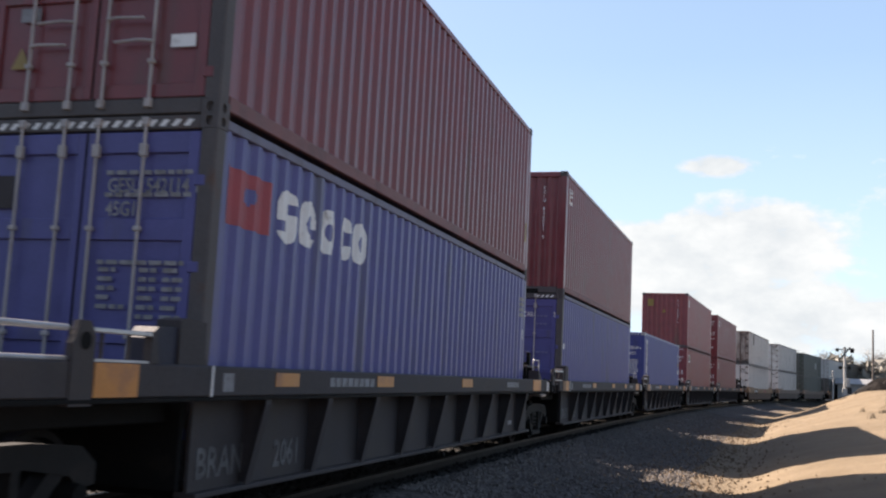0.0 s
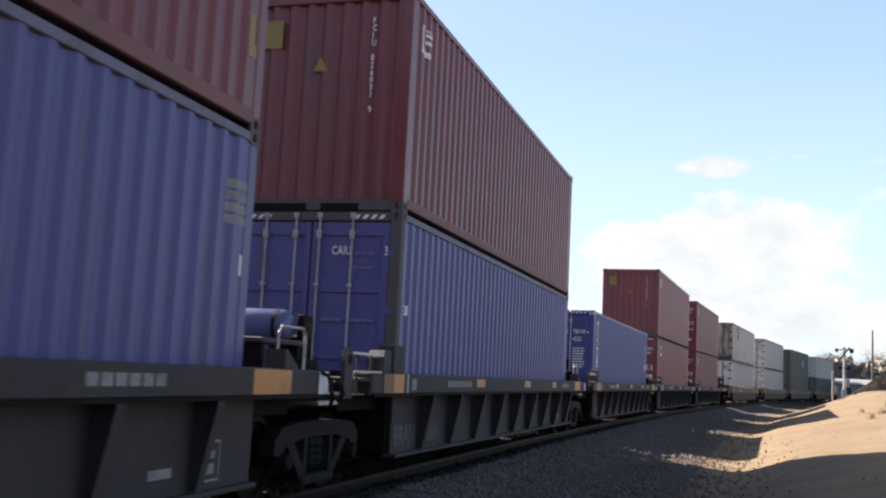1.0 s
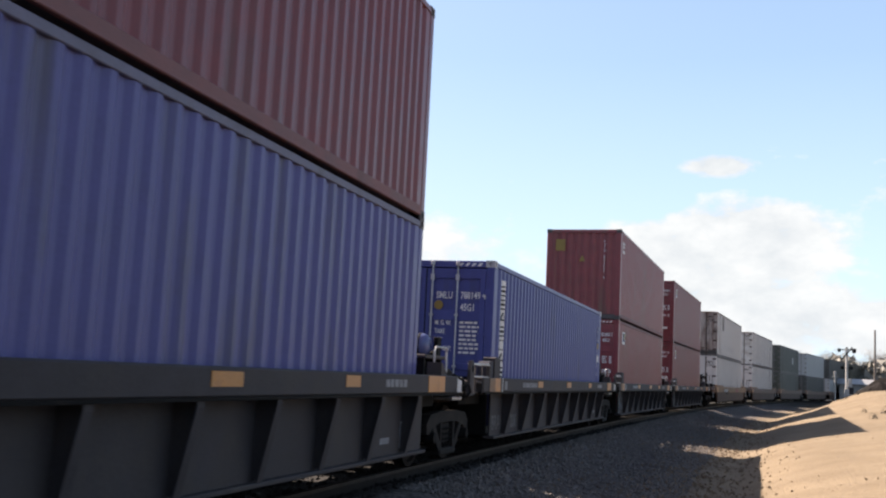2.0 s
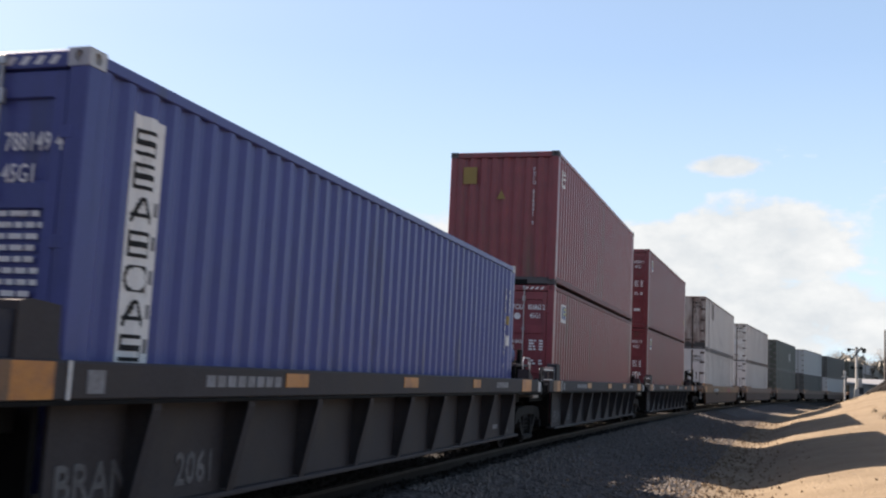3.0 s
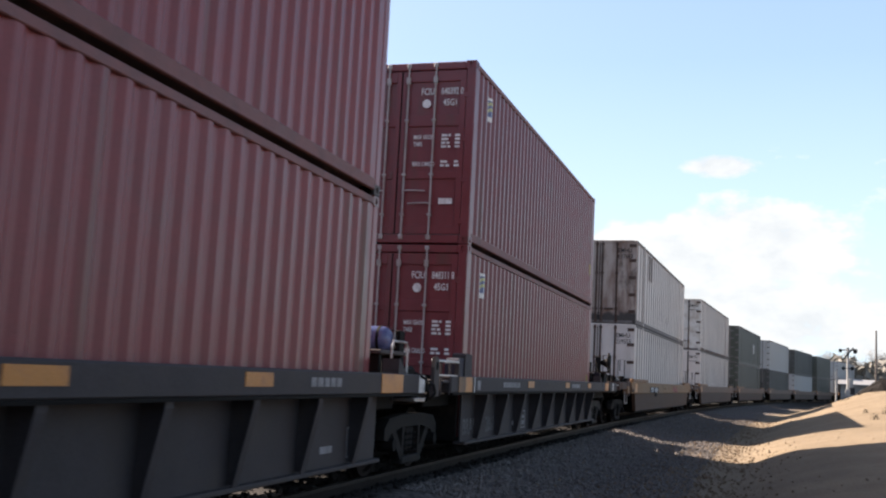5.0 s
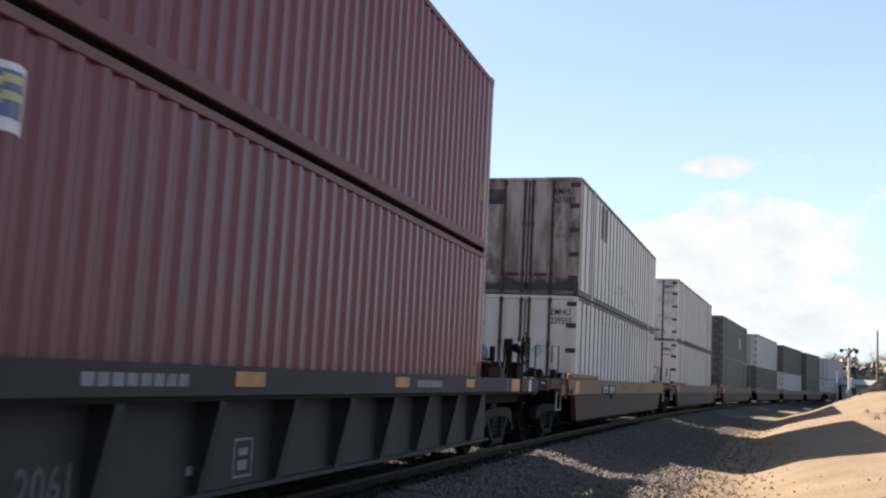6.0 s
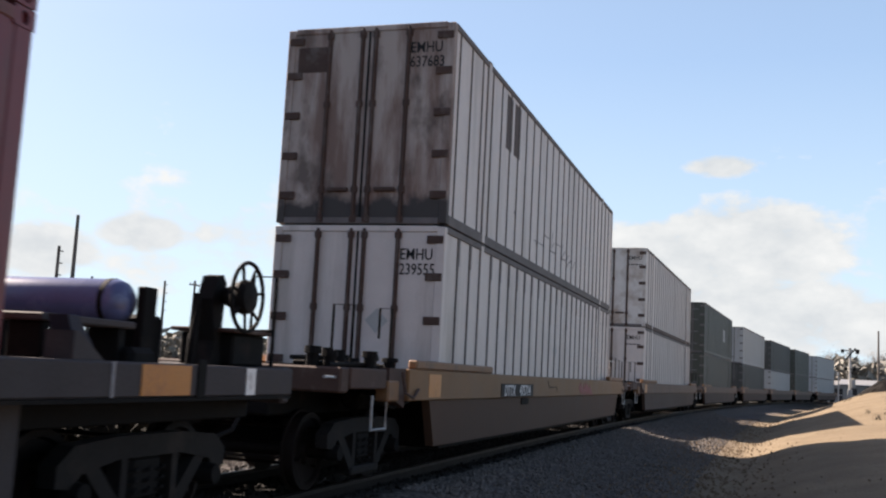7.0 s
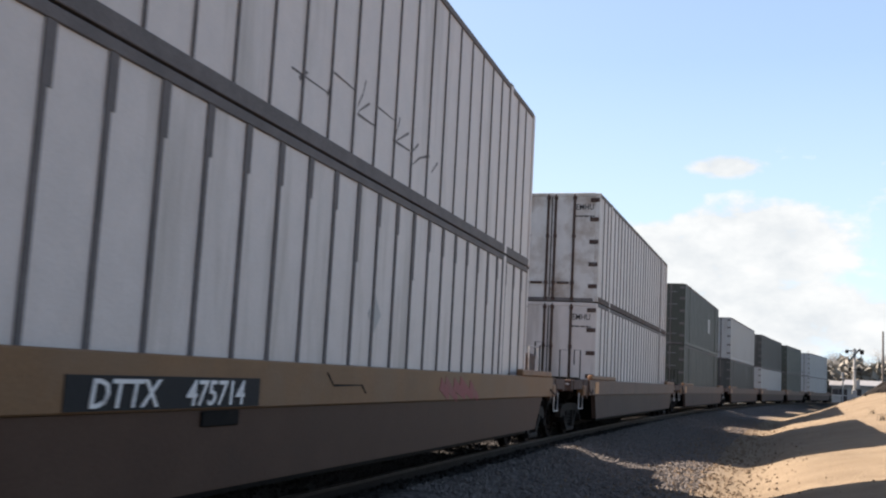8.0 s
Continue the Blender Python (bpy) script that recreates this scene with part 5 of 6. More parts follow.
def load_blue_boxes():
    c, sp, ep = iso_container("blue_container", "faded blue corrugated container with a red square and white emblem", L40, M_BLUE, stripes=True, top_edge=M_BLUE_EDGE, low_edge=M_BLUE_EDGE)
    put(c, S_A, L40, 0, LOW + 0.015)
    emblem(c, sp)
    lettering("GESU", 0.17, 0.002, (0.012, -0.24, 2.255), "end", M_INK_GREY, c, 0.78)
    lettering("542114 1", 0.17, 0.002, (0.012, -0.60, 2.25), "end", M_INK_GREY, c, 0.78)
    lettering("45G1", 0.17, 0.002, (0.012, -0.24, 2.06), "end", M_INK_GREY, c, 0.78)
    print_lines(c, [(-0.22, 2.40, 0.80), (-0.22, 2.215, 0.80), (-0.20, 1.66, 0.80)], mat=M_INK_GREY)
    print_lines(c, [(-0.22, 1.60 - 0.075 * i, 0.16 if i != 4 else 0.28) for i in range(5)] + [(-0.60, 1.60 - 0.075 * i, 0.16) for i in range(6)] + [(-0.82, 1.60 - 0.075 * i, 0.18) for i in range(6)])
    sticker(c, 0.92, 2.12, 0.24, 0.28, M_CAR, label="dark blank panel")
    side_print(c, sp, 11.74, 2.0, 2.42, 0.10, w=0.5)
    painted("white_patch", sp, -1.207, lambda x, z: True, 12.0, 12.1, 1.64, 1.80, M_INK, c)
    c, sp, ep = iso_container("blue_container", "faded blue corrugated container with white codes on its doors", L40, M_BLUE, stripes="corners", top_edge=M_BLUE_EDGE, low_edge=M_BLUE_EDGE)
    put(c, S_B, L40, 0, LOW + 0.012)
    lettering("CAIU", 0.16, 0.002, (0.012, -0.29, 2.34), "end", M_INK, c, 0.72)
    lettering("3", 0.16, 0.002, (0.012, -1.0, 2.34), "end", M_INK, c, 0.72)
    print_lines(c, [(-0.60, 2.34, 0.30), (-0.60, 2.16, 0.26), (-0.20, 1.5, 0.3), (-0.60, 1.5, 0.3)], mat=M_BLUE_WORN)
    painted("inspection_mark", sp, -1.207, lambda x, z: True, 0.27, 0.43, 1.62, 1.74, M_INK, c, label="small white square")
    painted("inspection_ring", sp, -1.211, round_block(0.35, 1.68, 0.05, 0.045, 0.6), 0.28, 0.42, 1.62, 1.74, M_BLACK, c, step=0.01)
    c, sp, ep = iso_container("blue_container", "deep blue corrugated container with a tall white name strip", L40, M_BLUE2, stripes="corners", cast_mat=M_CAST, rod_mat=M_STEEL, frame_mat=M_BLUE2)
    put(c, S_C, L40, 0, LOW - 0.025)
    name_strip(c, sp)
    lettering("SMLU", 0.17, 0.002, (0.012, -0.19, 2.235), "end", M_INK, c, 0.72)
    lettering("788149 4", 0.17, 0.002, (0.012, -0.625, 2.235), "end", M_INK, c, 0.70)
    lettering("45G1", 0.17, 0.002, (0.012, -0.625, 2.03), "end", M_INK, c, 0.70)
    for i, w in enumerate(("M. G. W.", "TARE", "NET", "CU. CAP.")):
        lettering(w, 0.115, 0.002, (0.012, -0.19, 1.78 - i * 0.145), "end", M_INK, c, 0.68)
    print_lines(c, [(-0.63, 1.81 - 0.0725 * i, 0.34) for i in range(8)], mat=M_INK)
    sticker(c, 0.96, 2.05, 0.56, 0.17, M_INK, name="name_panel", label="white panel with worn print")
    print_lines(c, [(0.92, 2.09, 0.20), (0.66, 2.09, 0.20)], 0.009, M_BLUE2)
    part("round_sticker", Shape().lathe([(0.010, 0.075), (0.014, 0.075)], "x", (0, 0.45, 1.77), 20), M_INK_GREY, c)
    part("round_sticker", Shape().lathe([(0.010, 0.08), (0.014, 0.08)], "x", (0, -0.24, 2.12), 20), M_LOGO_YELLOW, c)
    for word, x in (("SMLU 788149 4", 11.56), ("45G1", 11.84)):
        for i, ch in enumerate(word):
            if ch != " ":
                lettering(ch, 0.125, 0.002, (x, -1.211, 2.36 - i * 0.106), "side", M_INK, c, 0.85)
    painted("sticker", sp, -1.207, lambda x, z: True, 11.80, 11.90, 1.84, 1.98, M_LOGO_YELLOW, c)
    painted("sticker", sp, -1.207, lambda x, z: True, 11.80, 11.92, 1.48, 1.64, M_INK, c)


def load_red_boxes():
    c, sp, ep = iso_container("red_container", "red-brown corrugated container with steel door rods", L40, M_RED, low_edge=M_RED_EDGE)
    put(c, S_A, L40, 1)
    sticker(c, -0.72, 0.57, 0.23, 0.11, M_INK, label="white label")
    sticker(c, 0.84, 0.44, 0.20, 0.19, M_LOGO_YELLOW, tri=True, label="yellow warning triangle")
    sticker(c, 0.78, 0.86, 0.2, 0.12, M_INK_GREY)
    painted("sticker", sp, -1.207, lambda x, z: True, 11.99, 12.02, 0.74, 0.98, M_LOGO_YELLOW, c)
    painted("sticker", sp, -1.207, lambda x, z: True, 11.88, 12.02, 0.62, 0.98, M_LOGO_YELLOW, c, label="yellow sticker")
    for s, mat, label in ((S_B, M_RED, "red-brown corrugated container with a plain end wall"), (S_D, M_RED2, "red-brown corrugated container with yellow stickers on its plain end")):
        c, sp, ep = iso_container("red_container", label, L40, mat, near="plain", low_edge=M_RED_EDGE)
        put(c, s, L40, 1)
        vertical_code(c, "FCIU 826031 9", -0.66, 2.46, 0.098, M_INK)
        sticker(c, 0.14, 1.85, 0.20, 0.20, M_LOGO_YELLOW, 0.026, tri=True, label="yellow warning triangle")
        sticker(c, 0.92, 2.19, 0.31, 0.38, M_LOGO_YELLOW, 0.026, label="yellow square sticker")
        owner_mark(c, sp, 0.45, 2.19, 0.42, 0.36, worn=True)
        for y0, y1 in ((0.10, 0.98), (-0.62, -0.10)):
            # thin near-black plates stand for the shaded tunnel openings
            part("tunnel_mouth", Shape().box(-0.001, 0.03, y0, y1, -0.004, 0.10), M_HOLE, c)
    spec = ((S_D, 0, M_RED2, "826862 2"), (S_E, 0, M_RED, "848311 8"), (S_E, 1, M_RED, "640392 0"))
    for s, lv, mat, digits in spec:
        c, sp, ep = iso_container("red_container", "red-brown corrugated container with white codes on its doors", L40, mat, stripes="corners" if s == S_D else False, frame_mat=mat, low_edge=M_RED_EDGE, top_edge=M_RED_EDGE)
        put(c, s, L40, lv)
        lettering("FCIU", 0.155, 0.002, (0.012, -0.33, 2.365), "end", M_INK, c, 0.66)
        lettering(digits, 0.155, 0.002, (0.012, -0.66, 2.365), "end", M_INK, c, 0.62)
        lettering("45G1", 0.155, 0.002, (0.012, -0.70, 2.185), "end", M_INK, c, 0.70)
        part("round_mark", Shape().lathe([(0.010, 0.07), (0.014, 0.07)], "x", (0, -0.43, 2.22), 20), M_INK, c)
        lettering("MAX GROSS", 0.10, 0.002, (0.012, -0.24, 1.65), "end", M_INK, c, 0.62)
        lettering("TARE", 0.10, 0.002, (0.012, -0.24, 1.54), "end", M_INK, c, 0.62)
        lettering("MAX CARGO", 0.10, 0.002, (0.012, -0.24, 1.22), "end", M_INK, c, 0.62)
        print_lines(c, [(-0.70, 1.69 - 0.06 * i, 0.15) for i in range(4)] + [(-0.92, 1.69 - 0.06 * i, 0.08) for i in range(4)] + [(-0.70, 1.27 - 0.06 * i, 0.15) for i in range(2)] + [(-0.92, 1.27 - 0.06 * i, 0.08) for i in range(2)], mat=M_INK)
        owner_mark(c, sp, 0.96 if s == S_D else 0.80, 2.16, worn=False)
        sticker(c, 0.80, 2.09, 0.30, 0.38, M_INK, 0.014, label="white-edged blue sign on the door")
        sticker(c, 0.78, 2.16, 0.26, 0.28, M_TANK, 0.0105)
        for zz in (2.24, 2.34):
            part("sign_wave", Shape().prism([(0.73, zz), (0.56, zz + 0.03), (0.56, zz + 0.065), (0.66, zz + 0.05)], "x", 0.007, 0.0102), M_WAVE, c)
        print_lines(c, [(0.86, 1.96, 0.09), (0.75, 1.96, 0.28), (0.45, 1.96, 0.09)], mat=M_INK)
        sticker(c, 0.86, 1.50, 0.20, 0.18, M_LOGO_YELLOW)
        sticker(c, 0.52, 1.50, 0.22, 0.19, M_LOGO_YELLOW, tri=True)
        if s == S_E:
            sticker(c, -0.70, 0.62, 0.22, 0.09, M_INK, label="white label")
            painted("sticker", sp, -1.207, lambda x, z: True, 11.60, 11.86, 0.80, 1.05, M_LOGO_YELLOW, c, label="yellow sticker")
            side_print(c, sp, 11.66, 0.5, 1.7, 0.12)


def load_plate_boxes():
    low, step = LOW + 0.03, 2.93
    c = domestic_container("white_container", "weathered white plate container with dark seams", L53, M_WHITE, ribs=0.618, rib_w=0.10, shift=0.108, worn=True)
    put(c, S_F, L53, 0, low, step)
    lettering("EMHU", 0.225, 0.003, (0.017, -0.64, 2.44), "end", M_BLACK, c, 0.80, bold=0.006)
    lettering("239555", 0.225, 0.003, (0.017, -0.64, 2.23), "end", M_BLACK, c, 0.78, bold=0.006)
    part("placard_ghost", Shape().prism([(-0.18, 1.58), (-0.35, 1.75), (-0.52, 1.58), (-0.35, 1.40)], "x", 0.014, 0.0195), M_GREY, c, "pale grey diamond mark")
    part("placard_ghost", Shape().prism([(8.0, 1.5), (8.2, 1.7), (8.4, 1.5), (8.2, 1.3)], "y", -1.2765, -1.272), M_GREY, c, "pale grey diamond mark")
    c = domestic_container("white_container", "white container with soot and rust stained doors", L53, M_WHITE, M_WHITE_DIRTY, ribs=0.627, rib_w=0.032, shift=0.345, rail_mat=M_POST)
    put(c, S_F, L53, 1, low, step)
    lettering("EMHU", 0.225, 0.003, (0.017, -0.63, 2.48), "end", M_BLACK, c, 0.80, bold=0.006)
    lettering("637683", 0.225, 0.003, (0.017, -0.63, 2.27), "end", M_BLACK, c, 0.78, bold=0.006)
    sticker(c, 1.12, 2.25, 0.54, 0.38, M_BROWN, 0.015, label="rust-brown faded panel")
    for x0, x1 in ((3.22, 3.62), (3.80, 4.24)):
        part("side_patch", Shape().box(x0, x1, -1.279, -1.272, 1.83, 2.76), M_SOOT, c, "dark brown stained panel")
    for x0, z0, x1, z1, w in ((5.75, 0.60, 6.59, 0.60, 0.022), (5.92, 0.55, 6.08, 0.66, 0.05), (6.55, 0.58, 6.62, 0.68, 0.04), (6.68, 0.84, 7.28, 0.82, 0.026), (7.35, 0.60, 7.90, 0.60, 0.030), (7.94, 0.83, 8.45, 0.82, 0.022),
                             (8.46, 0.59, 9.06, 0.60, 0.034), (7.53, 1.01, 7.46, 0.84, 0.022), (7.46, 0.84, 7.34, 0.68, 0.022), (7.67, 0.80, 7.36, 0.63, 0.026), (8.66, 0.90, 8.56, 0.70, 0.024), (8.56, 0.70, 8.47, 0.62, 0.024),
                             (8.99, 0.80, 8.60, 0.62, 0.030), (9.38, 0.76, 9.08, 0.56, 0.030), (9.84, 0.71, 9.45, 0.60, 0.045), (9.45, 0.60, 9.19, 0.46, 0.025), (10.2, 0.70, 9.95, 0.52, 0.030), (4.02, 0.86, 4.16, 0.82, 0.05)):
        scrape(c, x0, z0, x1, z1, w)
    for lv in (0, 1):
        c = domestic_container("white_container", "weathered white plate container with brown-stained doors" if lv else "weathered white plate container", L53, M_WHITE, M_WHITE_WORN if lv else M_WHITE, ribs=0.622, rib_w=0.06, rail_mat=M_BROWN if lv else None)
        put(c, S_G, L53, lv, low + 0.02, step)
        lettering("EMHU", 0.225, 0.003, (0.017, -0.64, 2.46), "end", M_BLACK, c, 0.80, bold=0.006)
        print_lines(c, [(-0.64, 2.27, 0.5)], 0.014, M_BLACK)
        c = domestic_container("green_container", "dark green plate container with a pale sign" if lv else "dark green plate container", L53, M_GREEN, ribs=0.622, rib_mat=M_DARK)
        put(c, S_H, L53, lv, LOW - 0.04, step)
        if lv:
            part("side_sign", Shape().box(10.2, 11.4, -1.279, -1.272, 1.1, 1.9), M_GREY, c)
        for k in (0.5, 1.2, 1.9, 2.5):
            print_lines(c, [(0.6, k, 0.4), (-0.5, k, 0.4)], 0.014)
    for s, length, lv, name, label, mat in ((S_I, L53, 0, "green_container", "dark grey-green plate container", M_DARK), (S_I, L53, 1, "grey_container", "pale grey plate container", M_GREY),
                                            (S_J, L53, 0, "grey_container", "pale grey plate container", M_GREY), (S_J, L53, 1, "green_container", "dark grey-green plate container", M_DARK),
                                            (S_K, L40, 0, "green_container", "dark green plate container", M_GREEN), (S_K, L40, 1, "green_container", "dark green plate container", M_GREEN),
                                            (S_L, L53, 0, "grey_container", "pale grey plate container", M_GREY), (S_L, L53, 1, "grey_container", "pale grey plate container", M_GREY)):
        c = domestic_container(name, label, length, mat, ribs=0.622, rib_mat=mat)
        put(c, s, length, lv, LOW, step)


load_wells()
load_blue_boxes()
load_red_boxes()
load_plate_boxes()


# ---- stones, clods and weeds ----
def pebble(rng, size):
    """A rough stone of six to eight corners."""
    v = []
    for d in ((1, 0, 0), (-1, 0, 0), (0, 1, 0), (0, -1, 0), (0, 0, 1), (0, 0, -1)):
        k = size * rng.uniform(0.55, 1.15)
        v.append(Vector(d) * k + Vector([rng.uniform(-0.3, 0.3) * size for _ in range(3)]))
    return v


STONE_FACES = [(0, 2, 4), (2, 1, 4), (1, 3, 4), (3, 0, 4), (2, 0, 5), (1, 2, 5), (3, 1, 5), (0, 3, 5)]


def scatter(name, label, category, mat, count, place, size, seed):
    rng = random.Random(seed)
    v, f = [], []
    for _ in range(count):
        s, u = place(rng)
        p = on_track(s, u)
        k = rng.uniform(*size)
        p.z = ground_height(s, u) + k * 0.25
        n = len(v)
        turn = Euler((rng.uniform(0, 6.28), rng.uniform(0, 6.28), rng.uniform(0, 6.28))).to_matrix()
        v += [tuple(p + turn @ q) for q in pebble(rng, k)]
        f += [tuple(i + n for i in t) for t in STONE_FACES]
    me = bpy.data.meshes.new(name)
    me.from_pydata(v, [], f)
    me.materials.append(mat)
    return tagged(new(name, me), label, category, kind="stuff")


scatter("ballast", "loose grey crushed-stone ballast beside the track", "gravel", M_STONE, 26000, lambda r: (12 + 50 * r.random() ** 1.5, r.choice((-1, 1, 1, 1)) * (1.3 + 3.1 * r.random() ** 0.9)), (0.018, 0.042), 3)
# these stones carry the under-train shade in their colour
scatter("ballast_near_rail", "grey ballast stones between and beside the rails", "gravel", M_STONE_SHADED, 8000, lambda r: (-2 + 40 * r.random(), r.uniform(-1.9, 1.3)), (0.02, 0.042), 4)
scatter("gravel_spill", "pale pebbles at the foot of the sandy bank", "gravel", M_CLOD, 4200, lambda r: (13 + 45 * r.random() ** 1.4, 4.3 + r.gauss(0, 0.7)), (0.015, 0.04), 5)
scatter("clods", "scattered tan clods on the sandy bank", "soil", M_CLOD, 220, lambda r: (15 + 60 * r.random(), 6 + 7 * r.random()), (0.012, 0.035), 6)


def weeds():
    rng = random.Random(9)
    v, f = [], []
    for _ in range(18):
        s, u = 30 + 40 * rng.random() ** 1.3, 8.9 + 3.5 * rng.random()
        base = on_track(s, u, ground_height(s, u))
        for _ in range(26):
            a, h, w = rng.uniform(0, 6.28), rng.uniform(0.06, 0.26), 0.006
            tip = base + Vector((math.cos(a) * h * rng.uniform(0.2, 1.1), math.sin(a) * h * rng.uniform(0.2, 1.1), h))
            b0 = base + Vector((rng.gauss(0, 0.10), rng.gauss(0, 0.10), -0.02))
            side = Vector((-math.sin(a), math.cos(a), 0)) * w
            n = len(v)
            v += [tuple(b0 - side), tuple(b0 + side), tuple(tip + side * 0.5), tuple(tip - side * 0.5)]
            f.append((n, n + 1, n + 2, n + 3))
    me = bpy.data.meshes.new("dry_weeds")
    me.from_pydata(v, [], f)
    me.materials.append(M_SHRUB)
    tagged(new("dry_weeds", me), "sparse dry brown weeds on the sandy bank", "weeds", kind="stuff")


weeds()


# ---- the distance ----
def bearing_place(az, d):
    """A place d metres from the camera on a bearing in degrees clockwise from y."""
    return Vector((d * math.sin(radians(az)), d * math.cos(radians(az)), 0))


def far_floor(p):
    return -0.9


def bare_tree(seed, height):
    rng = random.Random(seed)
    tree = thing("bare_tree", "leafless grey winter tree on the skyline", "tree", "trees on the skyline")
    trunk = Shape()
    top = Vector((rng.uniform(-0.4, 0.4), rng.uniform(-0.4, 0.4), height * 0.55))
    trunk.tube([(0, 0, -0.8), (0.05, 0.02, height * 0.2), tuple(top * 0.7), tuple(top)], [0.30, 0.24, 0.17, 0.10], 7)
    ends = []
    for i in range(9):
        a = i * 2.4 + rng.uniform(-0.4, 0.4)
        z0 = height * rng.uniform(0.22, 0.55)
        l = height * rng.uniform(0.22, 0.42)
        p0 = Vector((0, 0, z0))
        p2 = p0 + Vector((math.cos(a) * l * 0.75, math.sin(a) * l * 0.75, l * rng.uniform(0.6, 1.0)))
        p1 = p0.lerp(p2, 0.5) + Vector((0, 0, -0.1 * l))
        trunk.tube([p0, p1, p2], [0.11, 0.07, 0.03], 5)
        ends += [p1, p2, p0.lerp(p2, 0.75)]
    ends.append(top)
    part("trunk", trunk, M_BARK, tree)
    v, f = [], []
    for _ in range(4200):
        c = rng.choice(ends)
        p = c + Vector((rng.gauss(0, 0.060), rng.gauss(0, 0.060), rng.gauss(0.02, 0.055))) * height
        d = Vector((rng.gauss(0, 1), rng.gauss(0, 1), rng.gauss(0.7, 0.8))).normalized() * rng.uniform(0.3, 1.0)
        side = d.cross(Vector((rng.gauss(0, 1), rng.gauss(0, 1), rng.gauss(0, 1)))).normalized() * rng.uniform(0.015, 0.05)
        n = len(v)
        v += [tuple(p - side), tuple(p + side), tuple(p + d)]
        f.append((n, n + 1, n + 2))
    me = bpy.data.meshes.new("crown")
    me.from_pydata(v, [], f)
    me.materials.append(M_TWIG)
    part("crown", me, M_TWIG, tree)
    return tree


def skyline():
    rng = random.Random(21)
    kinds = [bare_tree(31 + i, h) for i, h in enumerate((9.0, 11.0, 12.5, 7.5))]
    for i, k in enumerate(kinds):
        p = bearing_place(4.2 + 1.6 * i, 250 + 8 * i)
        k.matrix_basis = pose(p.x, p.y, far_floor(p), 0, 0, 40 * i)
    for i in range(54):
        az = 2.6 + 8.5 * i / 34 + rng.uniform(-0.2, 0.2) if i < 34 else -45 + 24 * (i - 34) / 20 + rng.uniform(-0.5, 0.5)
        p = bearing_place(az, rng.uniform(215, 300))
        copy_thing(kinds[rng.choice((0, 1, 1, 2, 3) if i < 34 else (0, 3, 3, 3))], pose(p.x, p.y, far_floor(p), 0, 0, rng.uniform(0, 360)))
    # low scrub under and between the trees
    v, f = [], []
    for _ in range(42000):
        az = rng.uniform(1.5, 13) if rng.random() < 0.5 else rng.uniform(-48, -16)
        d = rng.uniform(190, 300)
        lump = (4.9 if az > 0 else 4.4) + 1.7 * noise.noise(Vector((az * 0.9, d * 0.02, 0))) + 0.8 * noise.noise(Vector((az * 4, d * 0.1, 3)))
        p = bearing_place(az, d)
        c = p + Vector((0, 0, far_floor(p) + lump * 1.5 * rng.random() ** 0.7))
        n = len(v)
        for _ in range(4):
            v.append(tuple(c + Vector((rng.gauss(0, 0.7), rng.gauss(0, 0.7), rng.gauss(0, 0.6)))))
        f += [(n, n + 1, n + 2), (n, n + 2, n + 3)]
    me = bpy.data.meshes.new("scrub")
    me.from_pydata(v, [], f)
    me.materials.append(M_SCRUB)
    tagged(new("scrub", me), "grey-green winter scrub along the horizon", "scrub", kind="stuff")


skyline()


def utility_pole(az, d, height, arms=1, steps=False):
    pole = thing("utility_pole", "tall weathered timber utility pole", "utility pole", "utility poles")
    p = bearing_place(az, d)
    part("pole_shaft", Shape().tube([(0, 0, -1.0), (0, 0, height * 0.5), (0, 0, height)], [0.17, 0.15, 0.11], 10), M_WOOD, pole)
    for i in range(arms):
        z = height - 0.5 - i * 0.9
        arm = part("cross_arm", Shape().box(-0.95, 0.95, -0.05, 0.05, z - 0.06, z + 0.06, 0.01), M_WOOD, pole)
        for x in (-0.85, -0.35, 0.35, 0.85):
            part("insulator", Shape().lathe([(z + 0.06, 0.03), (z + 0.12, 0.06), (z + 0.22, 0.05), (z + 0.24, 0.02)], "z", (x, 0, 0), 8), M_GREY, arm)
    if steps:
        for i in range(4):
            part("bracket", Shape().box(0.1, 0.55, -0.03, 0.03, height - 0.4 - i * 0.9, height - 0.32 - i * 0.9), M_WOOD, pole)
    pole.matrix_basis = pose(p.x, p.y, far_floor(p), 0, 0, 55 - az)
    return pole


utility_pole(7.72, 150, 11.0, 0)
utility_pole(-36.8, 80, 10.2, 0, True)
utility_pole(-36.0, 72, 11.6, 0)
utility_pole(-35.0, 95, 9.2, 0, True)
utility_pole(-31.2, 110, 10.4, 0, True)
utility_pole(-29.6, 112, 10.8, 1)


